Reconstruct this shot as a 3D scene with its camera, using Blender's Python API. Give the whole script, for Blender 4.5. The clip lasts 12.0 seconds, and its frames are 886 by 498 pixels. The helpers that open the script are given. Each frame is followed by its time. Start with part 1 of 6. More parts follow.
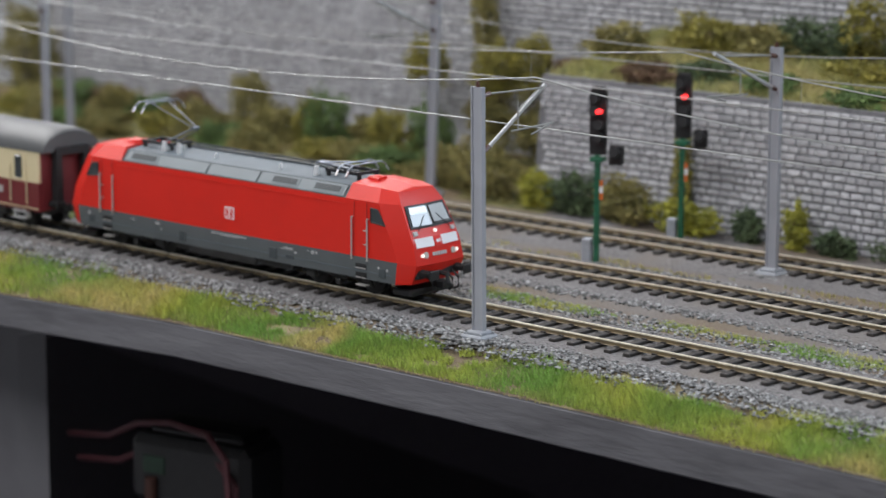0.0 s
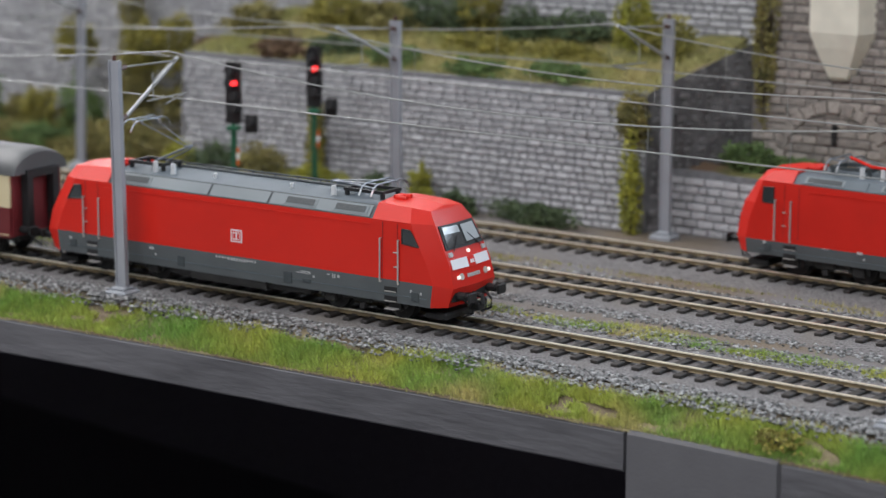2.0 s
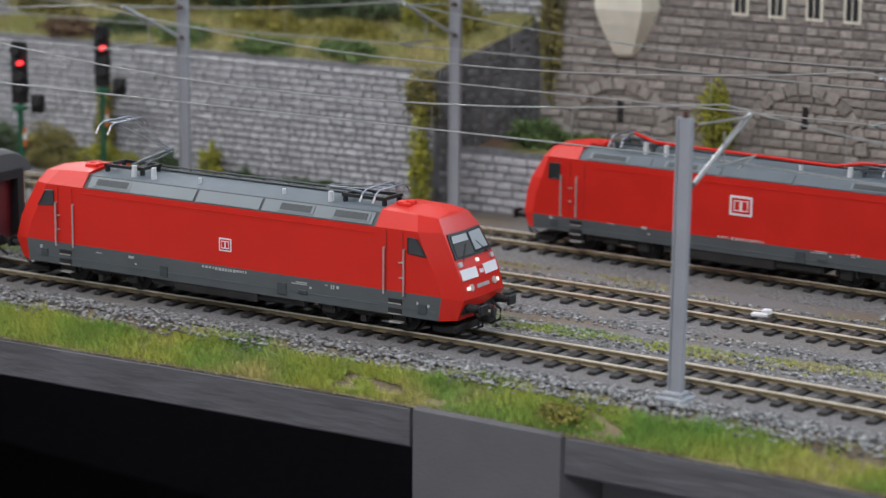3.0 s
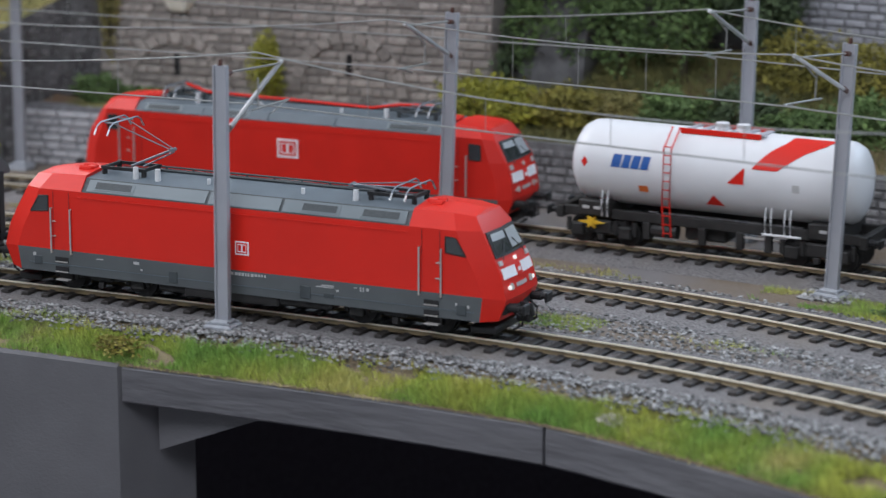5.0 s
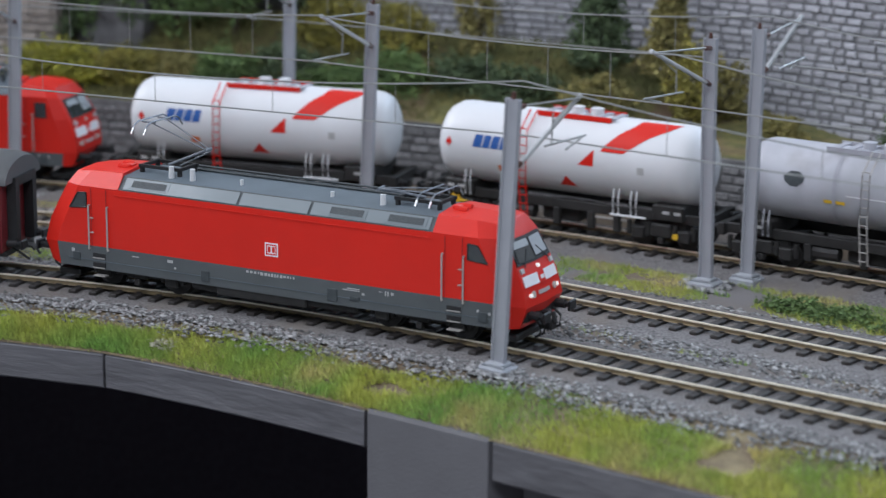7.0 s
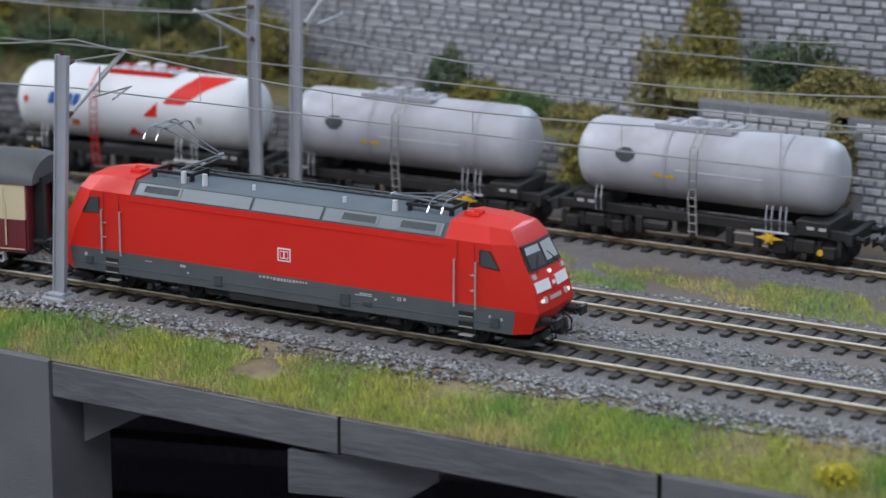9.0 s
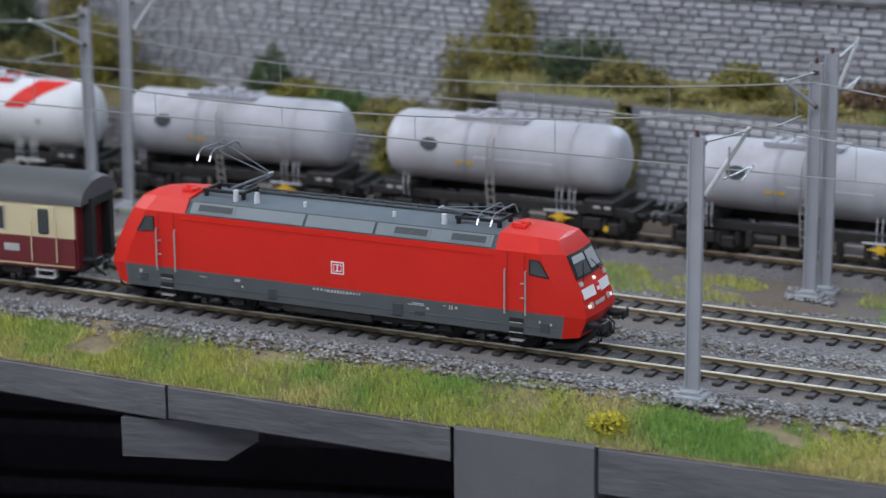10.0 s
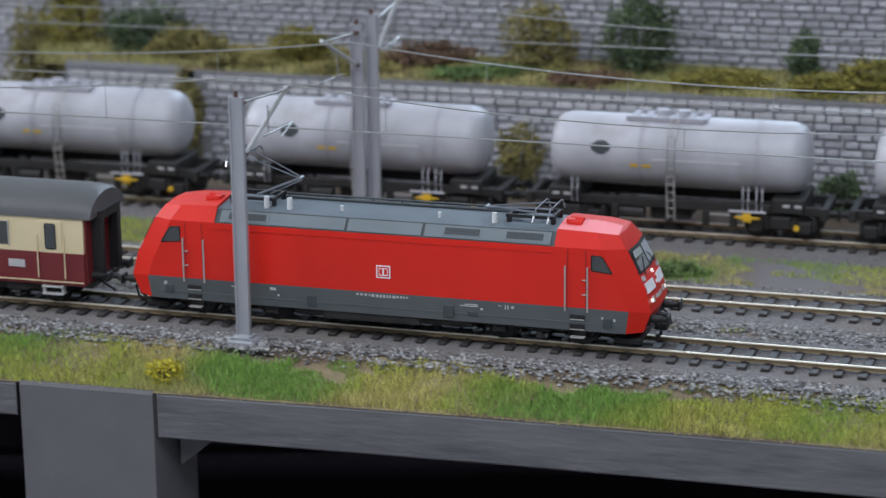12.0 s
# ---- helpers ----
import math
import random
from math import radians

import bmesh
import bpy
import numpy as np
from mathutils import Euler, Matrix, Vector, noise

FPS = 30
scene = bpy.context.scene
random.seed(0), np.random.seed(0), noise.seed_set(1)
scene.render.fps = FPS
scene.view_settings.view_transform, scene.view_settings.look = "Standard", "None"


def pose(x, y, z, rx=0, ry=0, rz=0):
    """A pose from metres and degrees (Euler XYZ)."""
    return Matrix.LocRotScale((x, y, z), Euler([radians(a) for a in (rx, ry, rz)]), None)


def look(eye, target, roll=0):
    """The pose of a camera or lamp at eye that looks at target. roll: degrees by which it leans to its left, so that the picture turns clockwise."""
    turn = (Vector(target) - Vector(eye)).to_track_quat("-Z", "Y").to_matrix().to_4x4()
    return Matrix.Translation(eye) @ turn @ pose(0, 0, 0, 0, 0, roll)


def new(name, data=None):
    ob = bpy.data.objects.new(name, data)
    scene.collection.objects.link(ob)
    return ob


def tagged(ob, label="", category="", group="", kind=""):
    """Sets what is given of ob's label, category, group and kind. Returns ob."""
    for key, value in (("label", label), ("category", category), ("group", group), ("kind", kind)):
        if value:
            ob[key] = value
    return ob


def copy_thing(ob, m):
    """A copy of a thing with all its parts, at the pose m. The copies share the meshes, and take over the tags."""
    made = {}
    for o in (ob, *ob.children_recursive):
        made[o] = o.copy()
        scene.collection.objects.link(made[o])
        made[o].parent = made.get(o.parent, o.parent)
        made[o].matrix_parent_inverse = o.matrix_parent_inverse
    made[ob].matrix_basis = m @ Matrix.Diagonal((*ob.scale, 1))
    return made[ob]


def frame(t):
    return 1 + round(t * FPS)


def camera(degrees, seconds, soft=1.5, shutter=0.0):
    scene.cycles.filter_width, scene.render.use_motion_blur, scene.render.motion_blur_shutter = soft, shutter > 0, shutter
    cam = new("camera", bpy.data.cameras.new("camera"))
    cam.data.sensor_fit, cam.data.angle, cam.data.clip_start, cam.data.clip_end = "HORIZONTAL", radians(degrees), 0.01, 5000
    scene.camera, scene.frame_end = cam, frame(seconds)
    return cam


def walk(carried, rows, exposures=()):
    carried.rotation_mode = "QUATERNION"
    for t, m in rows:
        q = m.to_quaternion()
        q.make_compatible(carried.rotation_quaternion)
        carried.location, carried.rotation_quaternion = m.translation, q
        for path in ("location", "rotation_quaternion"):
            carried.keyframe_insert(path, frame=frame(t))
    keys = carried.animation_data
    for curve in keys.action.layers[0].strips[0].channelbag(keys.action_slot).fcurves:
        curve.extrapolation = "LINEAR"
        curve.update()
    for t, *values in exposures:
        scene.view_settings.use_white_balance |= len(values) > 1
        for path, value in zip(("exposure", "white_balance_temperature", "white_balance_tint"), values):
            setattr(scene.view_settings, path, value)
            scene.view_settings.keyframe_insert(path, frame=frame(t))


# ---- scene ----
U = 0.01  # all lengths below are in centimetres, meshes are scaled to metres

# ---- camera ----
cam = camera(20.02, 12.0, soft=1.35, shutter=0.25)
PATH = [  # seconds, x, y, z, yaw, pitch, roll
    (0, 26.80, -67.10, 21.41, 50.666, -11.251, -0.241), (0.5, 29.57, -68.90, 21.47, 48.969, -11.192, -0.185),
    (1, 32.03, -70.16, 21.53, 47.137, -11.161, 0.062), (1.5, 33.47, -71.14, 21.78, 45.105, -11.376, -0.065),
    (2, 34.14, -71.30, 21.90, 43.233, -11.541, -0.169), (2.5, 34.58, -70.96, 21.88, 41.152, -11.760, -0.244),
    (3, 34.89, -70.98, 21.92, 38.740, -12.009, -0.461), (3.2, 35.03, -71.12, 22.02, 37.683, -12.189, -0.573),
    (4.8, 40.12, -74.33, 22.39, 30.766, -12.717, -0.085), (5, 40.52, -75.11, 22.58, 29.662, -12.898, -0.092),
    (5.5, 42.29, -77.23, 22.98, 27.341, -13.103, -0.155), (6, 44.02, -79.31, 23.46, 25.074, -13.373, -0.292),
    (6.5, 45.59, -81.48, 23.99, 22.789, -13.630, -0.292), (7, 46.83, -83.32, 24.31, 20.447, -13.841, -0.329),
    (7.5, 48.35, -85.43, 24.71, 17.915, -14.105, -0.360), (7.7, 49.03, -86.31, 24.86, 16.983, -14.176, -0.414),
    (9.3, 55.94, -94.52, 26.02, 11.950, -14.483, 0.028), (9.5, 56.80, -96.41, 26.37, 11.318, -14.452, 0.198),
    (10, 58.54, -101.06, 27.41, 9.610, -14.556, 0.386), (10.5, 60.12, -105.04, 28.21, 7.860, -14.575, 0.536),
    (11, 61.21, -106.79, 28.59, 5.821, -14.779, 0.769), (11.5, 61.86, -106.97, 28.58, 3.587, -15.079, 0.789),
    (12, 62.37, -106.28, 28.42, 1.098, -15.441, 0.771)]
cam.data.dof.use_dof, cam.data.dof.focus_distance, cam.data.dof.aperture_fstop = True, 0.93, 12.5
walk(cam, [(t, pose(x * U, y * U, z * U, 90 + pitch, 0, yaw) @ pose(0, 0, 0, 0, 0, -roll)) for t, x, y, z, yaw, pitch, roll in PATH],
     exposures=((0, 0.36, 6050, 12), (3.2, 0.31, 5950, 12), (6.5, 0.25, 5600, 12), (12, 0.16, 5650, 12)))

# ---- light: a hall with soft area lights, set where the gleams call for them ----
world = bpy.data.worlds.new("world")
scene.world = world
world.use_nodes = True
world.node_tree.nodes["Background"].inputs["Color"].default_value = (0.80, 0.88, 1.0, 1)
world.node_tree.nodes["Background"].inputs["Strength"].default_value = 0.30


def hall_light(x, y, z, w, h, watts, colour, target):
    lamp = bpy.data.lights.new("hall_light", "AREA")
    lamp.shape, lamp.size, lamp.size_y, lamp.energy, lamp.color = "RECTANGLE", w, h, watts, colour
    ob = new("hall_light", lamp)
    ob.matrix_world = look((x, y, z), target)
    return ob


hall_light(-2.4, -0.1, 1.95, 1.7, 1.5, 66, (1.0, 0.95, 0.88), (0, 0, 0))
hall_light(0.5, -2.3, 2.35, 3.0, 1.0, 56, (1.0, 0.97, 0.93), (0.1, 0, 0))
# cool light added behind on the right for the gleam on the rails
hall_light(1.7, 2.2, 1.8, 2.4, 1.0, 46, (0.80, 0.92, 1.0), (0.3, 0, 0))
# low unseen light added back left for rail gleam, in place of a hall window
hall_light(-2.9, 2.1, 0.95, 1.6, 1.1, 34, (1.0, 0.96, 0.90), (0, 0, 0))


# ---- materials ----
def mat(name, colour, rough=0.6, metal=0.0, var=0.15, scale=300, fine=0, bump=0.0, bump_scale=2000, colour2=None, glow=0.0,
        island=0.0, coat=0.0, obrand=0.0, spread=(0.35, 0.65), second=None, stretch=None, gloss=0.5):
    m = bpy.data.materials.new(name)
    m.use_nodes = True
    nt = m.node_tree
    N, L = nt.nodes, nt.links
    b = N["Principled BSDF"]
    b.inputs["Roughness"].default_value, b.inputs["Metallic"].default_value = rough, metal
    b.inputs["Coat Weight"].default_value = coat
    b.inputs["Specular IOR Level"].default_value = gloss
    tc = N.new("ShaderNodeTexCoord")
    if stretch:
        mp = N.new("ShaderNodeMapping")
        mp.inputs["Scale"].default_value = stretch
        L.new(tc.outputs["Object"], mp.inputs["Vector"])
        co = mp.outputs["Vector"]
    else:
        co = tc.outputs["Object"]
    c1 = tuple(colour) + (1,)
    c2 = tuple(colour2) + (1,) if colour2 else tuple(c * (1 - var) for c in colour) + (1,)
    n1 = N.new("ShaderNodeTexNoise")
    n1.inputs["Scale"].default_value, n1.inputs["Detail"].default_value = scale, 5
    L.new(co, n1.inputs["Vector"])
    ramp = N.new("ShaderNodeValToRGB")
    ramp.color_ramp.elements[0].position, ramp.color_ramp.elements[1].position = spread
    ramp.color_ramp.elements[0].color, ramp.color_ramp.elements[1].color = c2, c1
    L.new(n1.outputs["Fac"], ramp.inputs["Fac"])
    out = ramp.outputs["Color"]
    if second:  # a larger patchwork of another colour: (colour, scale, low, high)
        n3 = N.new("ShaderNodeTexNoise")
        n3.inputs["Scale"].default_value, n3.inputs["Detail"].default_value = second[1], 3
        L.new(co, n3.inputs["Vector"])
        mr = N.new("ShaderNodeMapRange")
        mr.inputs["From Min"].default_value, mr.inputs["From Max"].default_value = second[2], second[3]
        L.new(n3.outputs["Fac"], mr.inputs["Value"])
        mx = N.new("ShaderNodeMix")
        mx.data_type = "RGBA"
        L.new(mr.outputs["Result"], mx.inputs["Factor"])
        L.new(out, mx.inputs["A"])
        mx.inputs["B"].default_value = tuple(second[0]) + (1,)
        out = mx.outputs["Result"]
    if island or obrand:
        if obrand:
            src = N.new("ShaderNodeObjectInfo").outputs["Random"]
        else:
            src = N.new("ShaderNodeNewGeometry").outputs["Random Per Island"]
        mr = N.new("ShaderNodeMapRange")
        amp = island or obrand
        mr.inputs["To Min"].default_value, mr.inputs["To Max"].default_value = 1 - amp, 1 + amp
        L.new(src, mr.inputs["Value"])
        mul = N.new("ShaderNodeMix")
        mul.data_type, mul.blend_type = "RGBA", "MULTIPLY"
        mul.inputs["Factor"].default_value = 1
        L.new(out, mul.inputs["A"])
        L.new(mr.outputs["Result"], mul.inputs["B"])
        out = mul.outputs["Result"]
    L.new(out, b.inputs["Base Color"])
    if bump:
        n2 = N.new("ShaderNodeTexNoise")
        n2.inputs["Scale"].default_value, n2.inputs["Detail"].default_value = bump_scale, 4
        L.new(co, n2.inputs["Vector"])
        bp = N.new("ShaderNodeBump")
        bp.inputs["Strength"].default_value, bp.inputs["Distance"].default_value = bump, 0.0006
        L.new(n2.outputs["Fac"], bp.inputs["Height"])
        L.new(bp.outputs["Normal"], b.inputs["Normal"])
    if glow:
        b.inputs["Emission Color"].default_value, b.inputs["Emission Strength"].default_value = c1, glow
    return m


RED = mat("red_paint", (0.60, 0.018, 0.008), 0.38, var=0.07, scale=40, coat=0.05, gloss=0.3, bump=0.03, bump_scale=500)
RED_B = mat("red_paint_weathered", (0.58, 0.018, 0.009), 0.45, var=0.10, scale=60, gloss=0.3)
SKIRT = mat("grey_skirt_paint", (0.085, 0.095, 0.10), 0.5, var=0.12, scale=80)
ROOF = mat("roof_grey", (0.115, 0.14, 0.16), 0.58, var=0.14, scale=70, gloss=0.3)
ROOF_L = mat("roof_panel_grey", (0.150, 0.180, 0.195), 0.38, var=0.08, scale=60, coat=0.2)
GRILLE = mat("grille_dark", (0.05, 0.06, 0.065), 0.6, var=0.2, scale=500)
BLACK = mat("black_plastic", (0.012, 0.012, 0.013), 0.55, var=0.3, scale=300, bump=0.2)
UNDER = mat("underframe_black", (0.022, 0.021, 0.020), 0.6, var=0.4, scale=200, bump=0.3)
WHITE = mat("white_print", (0.78, 0.78, 0.80), 0.5, var=0.04)
PALE = mat("pale_print", (0.45, 0.45, 0.45), 0.6, var=0.1)
SILVER = mat("bare_metal", (0.62, 0.62, 0.62), 0.28, 1.0, var=0.15)
HANDLE = mat("handrail_grey", (0.42, 0.40, 0.38), 0.4, 0.2, var=0.1)
INSUL = mat("ceramic_white", (0.62, 0.63, 0.64), 0.3, var=0.08)
BROWN = mat("brown_insulator", (0.085, 0.035, 0.025), 0.35, var=0.2)
RAIL = mat("rail_top_metal", (0.90, 0.83, 0.66), 0.33, 0.45, var=0.15, scale=150)
RAIL_S = mat("rail_rust", (0.23, 0.18, 0.10), 0.5, 0.3, var=0.3, scale=120, colour2=(0.17, 0.135, 0.085))
SLEEPER = mat("sleeper_plastic", (0.030, 0.026, 0.024), 0.6, var=0.3, scale=300, obrand=0.2)
BED = mat("fine_grey_ballast", (0.23, 0.222, 0.222), 0.95, scale=1300, colour2=(0.085, 0.08, 0.08), bump=1.0, bump_scale=1800, spread=(0.4, 0.6), second=((0.17, 0.15, 0.13), 25, 0.5, 0.75))
SOIL = mat("soil_ground", (0.20, 0.165, 0.125), 0.95, scale=1500, colour2=(0.12, 0.09, 0.06), bump=0.9, bump_scale=2000, second=((0.17, 0.163, 0.165), 14, 0.42, 0.6))
EARTH = mat("brown_edge_earth", (0.20, 0.155, 0.10), 0.95, scale=900, colour2=(0.11, 0.085, 0.055), bump=0.9, bump_scale=1600, second=((0.27, 0.23, 0.13), 40, 0.48, 0.64))
STONE = mat("ballast_stone", (0.285, 0.288, 0.288), 0.92, var=0.4, scale=700, island=0.75, bump=0.4)
GRASS = mat("grass_fibre", (0.43, 0.46, 0.085), 0.85, scale=16, colour2=(0.21, 0.36, 0.07), island=0.42, spread=(0.42, 0.58), second=((0.54, 0.47, 0.18), 19, 0.52, 0.66))
GRASS_OLIVE = mat("olive_bank_fibre", (0.17, 0.155, 0.05), 0.9, scale=40, colour2=(0.09, 0.10, 0.035), island=0.35)
GRASS_DRY = mat("dry_grass_fibre", (0.46, 0.40, 0.17), 0.9, scale=50, colour2=(0.31, 0.32, 0.11), island=0.3)
LEAF_Y = mat("foliage_yellow_green", (0.30, 0.265, 0.05), 0.85, scale=120, colour2=(0.18, 0.17, 0.04), island=0.4)
LEAF_O = mat("foliage_ochre", (0.29, 0.25, 0.085), 0.9, scale=120, colour2=(0.17, 0.16, 0.055), island=0.4)
LEAF_G = mat("foliage_green", (0.15, 0.225, 0.07), 0.9, scale=120, colour2=(0.09, 0.145, 0.05), island=0.4)
LEAF_D = mat("foliage_dark_green", (0.105, 0.145, 0.065), 0.9, scale=120, colour2=(0.06, 0.09, 0.045), island=0.4)
LEAF_L = mat("foliage_lime", (0.36, 0.35, 0.04), 0.85, scale=120, colour2=(0.24, 0.25, 0.04), island=0.35)
LEAF_B = mat("foliage_russet", (0.20, 0.125, 0.075), 0.9, scale=120, colour2=(0.12, 0.08, 0.05), island=0.35)
BARK = mat("bark", (0.06, 0.045, 0.03), 0.9, scale=300, bump=0.6)
MASTM = mat("mast_grey_paint", (0.33, 0.34, 0.37), 0.5, var=0.1, scale=60)
FOOT = mat("concrete_foot", (0.34, 0.36, 0.39), 0.85, var=0.15, scale=300, bump=0.3)
TUBE = mat("bracket_tube", (0.55, 0.57, 0.58), 0.35, 0.5, var=0.1)
WIRE = mat("wire_metal", (0.37, 0.38, 0.37), 0.4, 0.6, var=0.1)
BOARD = mat("dark_grey_board_paint", (0.108, 0.106, 0.115), 0.72, var=0.3, scale=260, bump=0.9, bump_scale=420, second=((0.135, 0.133, 0.142), 60, 0.45, 0.7), stretch=(0.16, 0.6, 1.0))
PILLAR = mat("grey_pillar_paint", (0.118, 0.116, 0.124), 0.8, var=0.12, scale=50, bump=0.25, bump_scale=900)
# near-black that paints the deep shade of the space under the layout
VOID = mat("under_layout_shade", (0.055, 0.046, 0.06), 0.95, var=0.3)
BRICK = mat("grey_wall_stone", (0.50, 0.50, 0.515), 0.9, scale=500, colour2=(0.37, 0.37, 0.385), island=0.16, bump=0.6, bump_scale=900)
BRICK_P = mat("grey_wall_stone_single", (0.50, 0.50, 0.515), 0.9, scale=500, colour2=(0.37, 0.37, 0.385), obrand=0.16, bump=0.6, bump_scale=900)
MORTAR = mat("wall_joint", (0.19, 0.19, 0.20), 0.95, var=0.25, scale=300)
# cool stone, taken a little darker for the light falling off at the right
BRICK_R = mat("cool_wall_stone", (0.37, 0.375, 0.405), 0.9, scale=500, colour2=(0.29, 0.29, 0.315), island=0.2, bump=0.6, bump_scale=900)
BRICK_W = mat("brown_castle_stone", (0.35, 0.315, 0.28), 0.9, scale=500, colour2=(0.23, 0.205, 0.185), island=0.32, bump=0.6, bump_scale=900)
BRICK_WP = mat("brown_castle_stone_single", (0.35, 0.315, 0.28), 0.9, scale=500, colour2=(0.23, 0.205, 0.185), obrand=0.32, bump=0.6, bump_scale=900)
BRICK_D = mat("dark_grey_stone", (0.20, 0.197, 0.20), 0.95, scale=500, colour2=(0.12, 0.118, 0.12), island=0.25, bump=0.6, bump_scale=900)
MORTAR_W = mat("castle_joint", (0.22, 0.20, 0.185), 0.95, var=0.25, scale=300)
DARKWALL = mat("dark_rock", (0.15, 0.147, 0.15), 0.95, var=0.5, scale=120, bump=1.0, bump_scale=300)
PLASTER = mat("cream_plaster", (0.78, 0.74, 0.62), 0.8, var=0.10, scale=120)
CREAM = mat("cream_paint", (0.62, 0.53, 0.33), 0.45, var=0.05, scale=60)
MAROON = mat("maroon_paint", (0.145, 0.018, 0.022), 0.45, var=0.1, scale=60)
COACH_ROOF = mat("coach_roof_grey", (0.085, 0.088, 0.09), 0.5, var=0.12, scale=60)
TANKW = mat("tank_white", (0.66, 0.67, 0.69), 0.42, var=0.05, scale=50)
TANKG = mat("tank_grey", (0.49, 0.495, 0.54), 0.42, var=0.14, scale=35, colour2=(0.36, 0.365, 0.395), second=((0.33, 0.325, 0.34), 60, 0.55, 0.8))
TANKD = mat("tank_band_grey", (0.37, 0.37, 0.41), 0.5, var=0.1)
BLUE = mat("blue_print", (0.02, 0.09, 0.33), 0.5, var=0.05)
YELLOW = mat("yellow_paint", (0.70, 0.44, 0.02), 0.5, var=0.08)
ORANGE = mat("orange_plate", (0.6, 0.14, 0.02), 0.5, var=0.08)
SIGREEN = mat("signal_green", (0.018, 0.12, 0.06), 0.5, var=0.1)
SIGBOX = mat("signal_black", (0.010, 0.010, 0.011), 0.5, var=0.2)
SIGRED = mat("signal_red_lamp", (1.0, 0.03, 0.03), 0.3, var=0.0, glow=2.2)
LAMP = mat("headlamp_glow", (1.0, 0.93, 0.82), 0.2, var=0.0, glow=0.38)
LENS = mat("lamp_lens", (0.55, 0.50, 0.46), 0.1, var=0.1)
# green, copper and pink darkened to carry the shade under the layout
DIM_GREEN = mat("shaded_circuit_green", (0.012, 0.035, 0.02), 0.6, var=0.3)
DIM_COPPER = mat("shaded_copper_wire", (0.045, 0.014, 0.008), 0.6, var=0.3)
PINK = mat("shaded_pink_cable", (0.075, 0.02, 0.026), 0.5, var=0.1)
HALL = mat("hall_wall", (0.62, 0.62, 0.62), 0.9, var=0.05, scale=3)


def glass(name, colour, rough=0.06):
    m = bpy.data.materials.new(name)
    m.use_nodes = True
    b = m.node_tree.nodes["Principled BSDF"]
    b.inputs["Base Color"].default_value = tuple(colour) + (1,)
    b.inputs["Roughness"].default_value = rough
    b.inputs["Coat Weight"].default_value = 1.0
    b.inputs["Coat Roughness"].default_value = 0.03
    return m


GLASS = glass("tinted_window", (0.035, 0.04, 0.042))
SCREEN = glass("windscreen_with_blind", (0.42, 0.45, 0.47))
ARM = mat("arm_metal", (0.22, 0.24, 0.27), 0.4, 0.5, var=0.15)

# ---- mesh helpers (centimetres) ----


def finish(bm, smooth=0):
    bmesh.ops.recalc_face_normals(bm, faces=bm.faces)
    bmesh.ops.scale(bm, vec=(U, U, U), verts=bm.verts)
    if smooth:
        for f in bm.faces:
            f.smooth = True
        for e in bm.edges:
            if len(e.link_faces) == 2 and e.calc_face_angle() > radians(smooth):
                e.smooth = False


def part(name, bm, material, parent=None, label="", smooth=35):
    finish(bm, smooth)
    me = bpy.data.meshes.new(name)
    bm.to_mesh(me)
    bm.free()
    me.materials.append(material)
    ob = new(name, me)
    if parent:
        ob.parent = parent
    if label:
        ob["label"] = label
    return ob


def raw(name, verts, faces, material, parent=None, smooth=False):
    me = bpy.data.meshes.new(name)
    me.from_pydata([tuple(c * U for c in v) for v in verts] if not isinstance(verts, np.ndarray) else (verts * U).tolist(), [], faces)
    me.materials.append(material)
    if smooth:
        me.polygons.foreach_set("use_smooth", [True] * len(me.polygons))
    me.update()
    ob = new(name, me)
    if parent:
        ob.parent = parent
    return ob


def thing(name, label, category, group="", m=None):
    ob = new(name)
    ob.empty_display_size = 0.01
    tagged(ob, label, category, group)
    if m:
        ob.matrix_basis = m
    return ob


def at(x, y, z, rz=0):
    return pose(x * U, y * U, z * U, 0, 0, rz)


def box(bm, x0, x1, y0, y1, z0, z1, bev=0.0, m=None):
    r = bmesh.ops.create_cube(bm, size=1)
    vs = r["verts"]
    for v in vs:
        v.co = Vector((x0 if v.co.x < 0 else x1, y0 if v.co.y < 0 else y1, z0 if v.co.z < 0 else z1))
    if bev:
        es = list({e for v in vs for e in v.link_edges})
        r = bmesh.ops.bevel(bm, geom=es, offset=bev, segments=1, affect="EDGES")
        vs = list({v for f in r["faces"] for v in f.verts})
    if m:
        bmesh.ops.transform(bm, matrix=m, verts=vs)
    return bm


def cyl(bm, a, b, r, r2=None, n=10):
    a, b = Vector(a), Vector(b)
    d = b - a
    m = Matrix.Translation((a + b) / 2) @ d.to_track_quat("Z", "Y").to_matrix().to_4x4()
    bmesh.ops.create_cone(bm, cap_ends=True, segments=n, radius1=r, radius2=r if r2 is None else r2, depth=d.length, matrix=m)
    return bm


def chain(bm, pts, r, n=6):
    """One bent tube through the points."""
    P = [Vector(p) for p in pts]
    rings = []
    for i, p in enumerate(P):
        d = (P[min(i + 1, len(P) - 1)] - P[max(i - 1, 0)]).normalized()
        q = d.to_track_quat("Z", "Y").to_matrix()
        rings.append([p + q @ Vector((r * math.cos(k * 2 * math.pi / n), r * math.sin(k * 2 * math.pi / n), 0)) for k in range(n)])
    return loft(bm, rings)


def B():
    return bmesh.new()


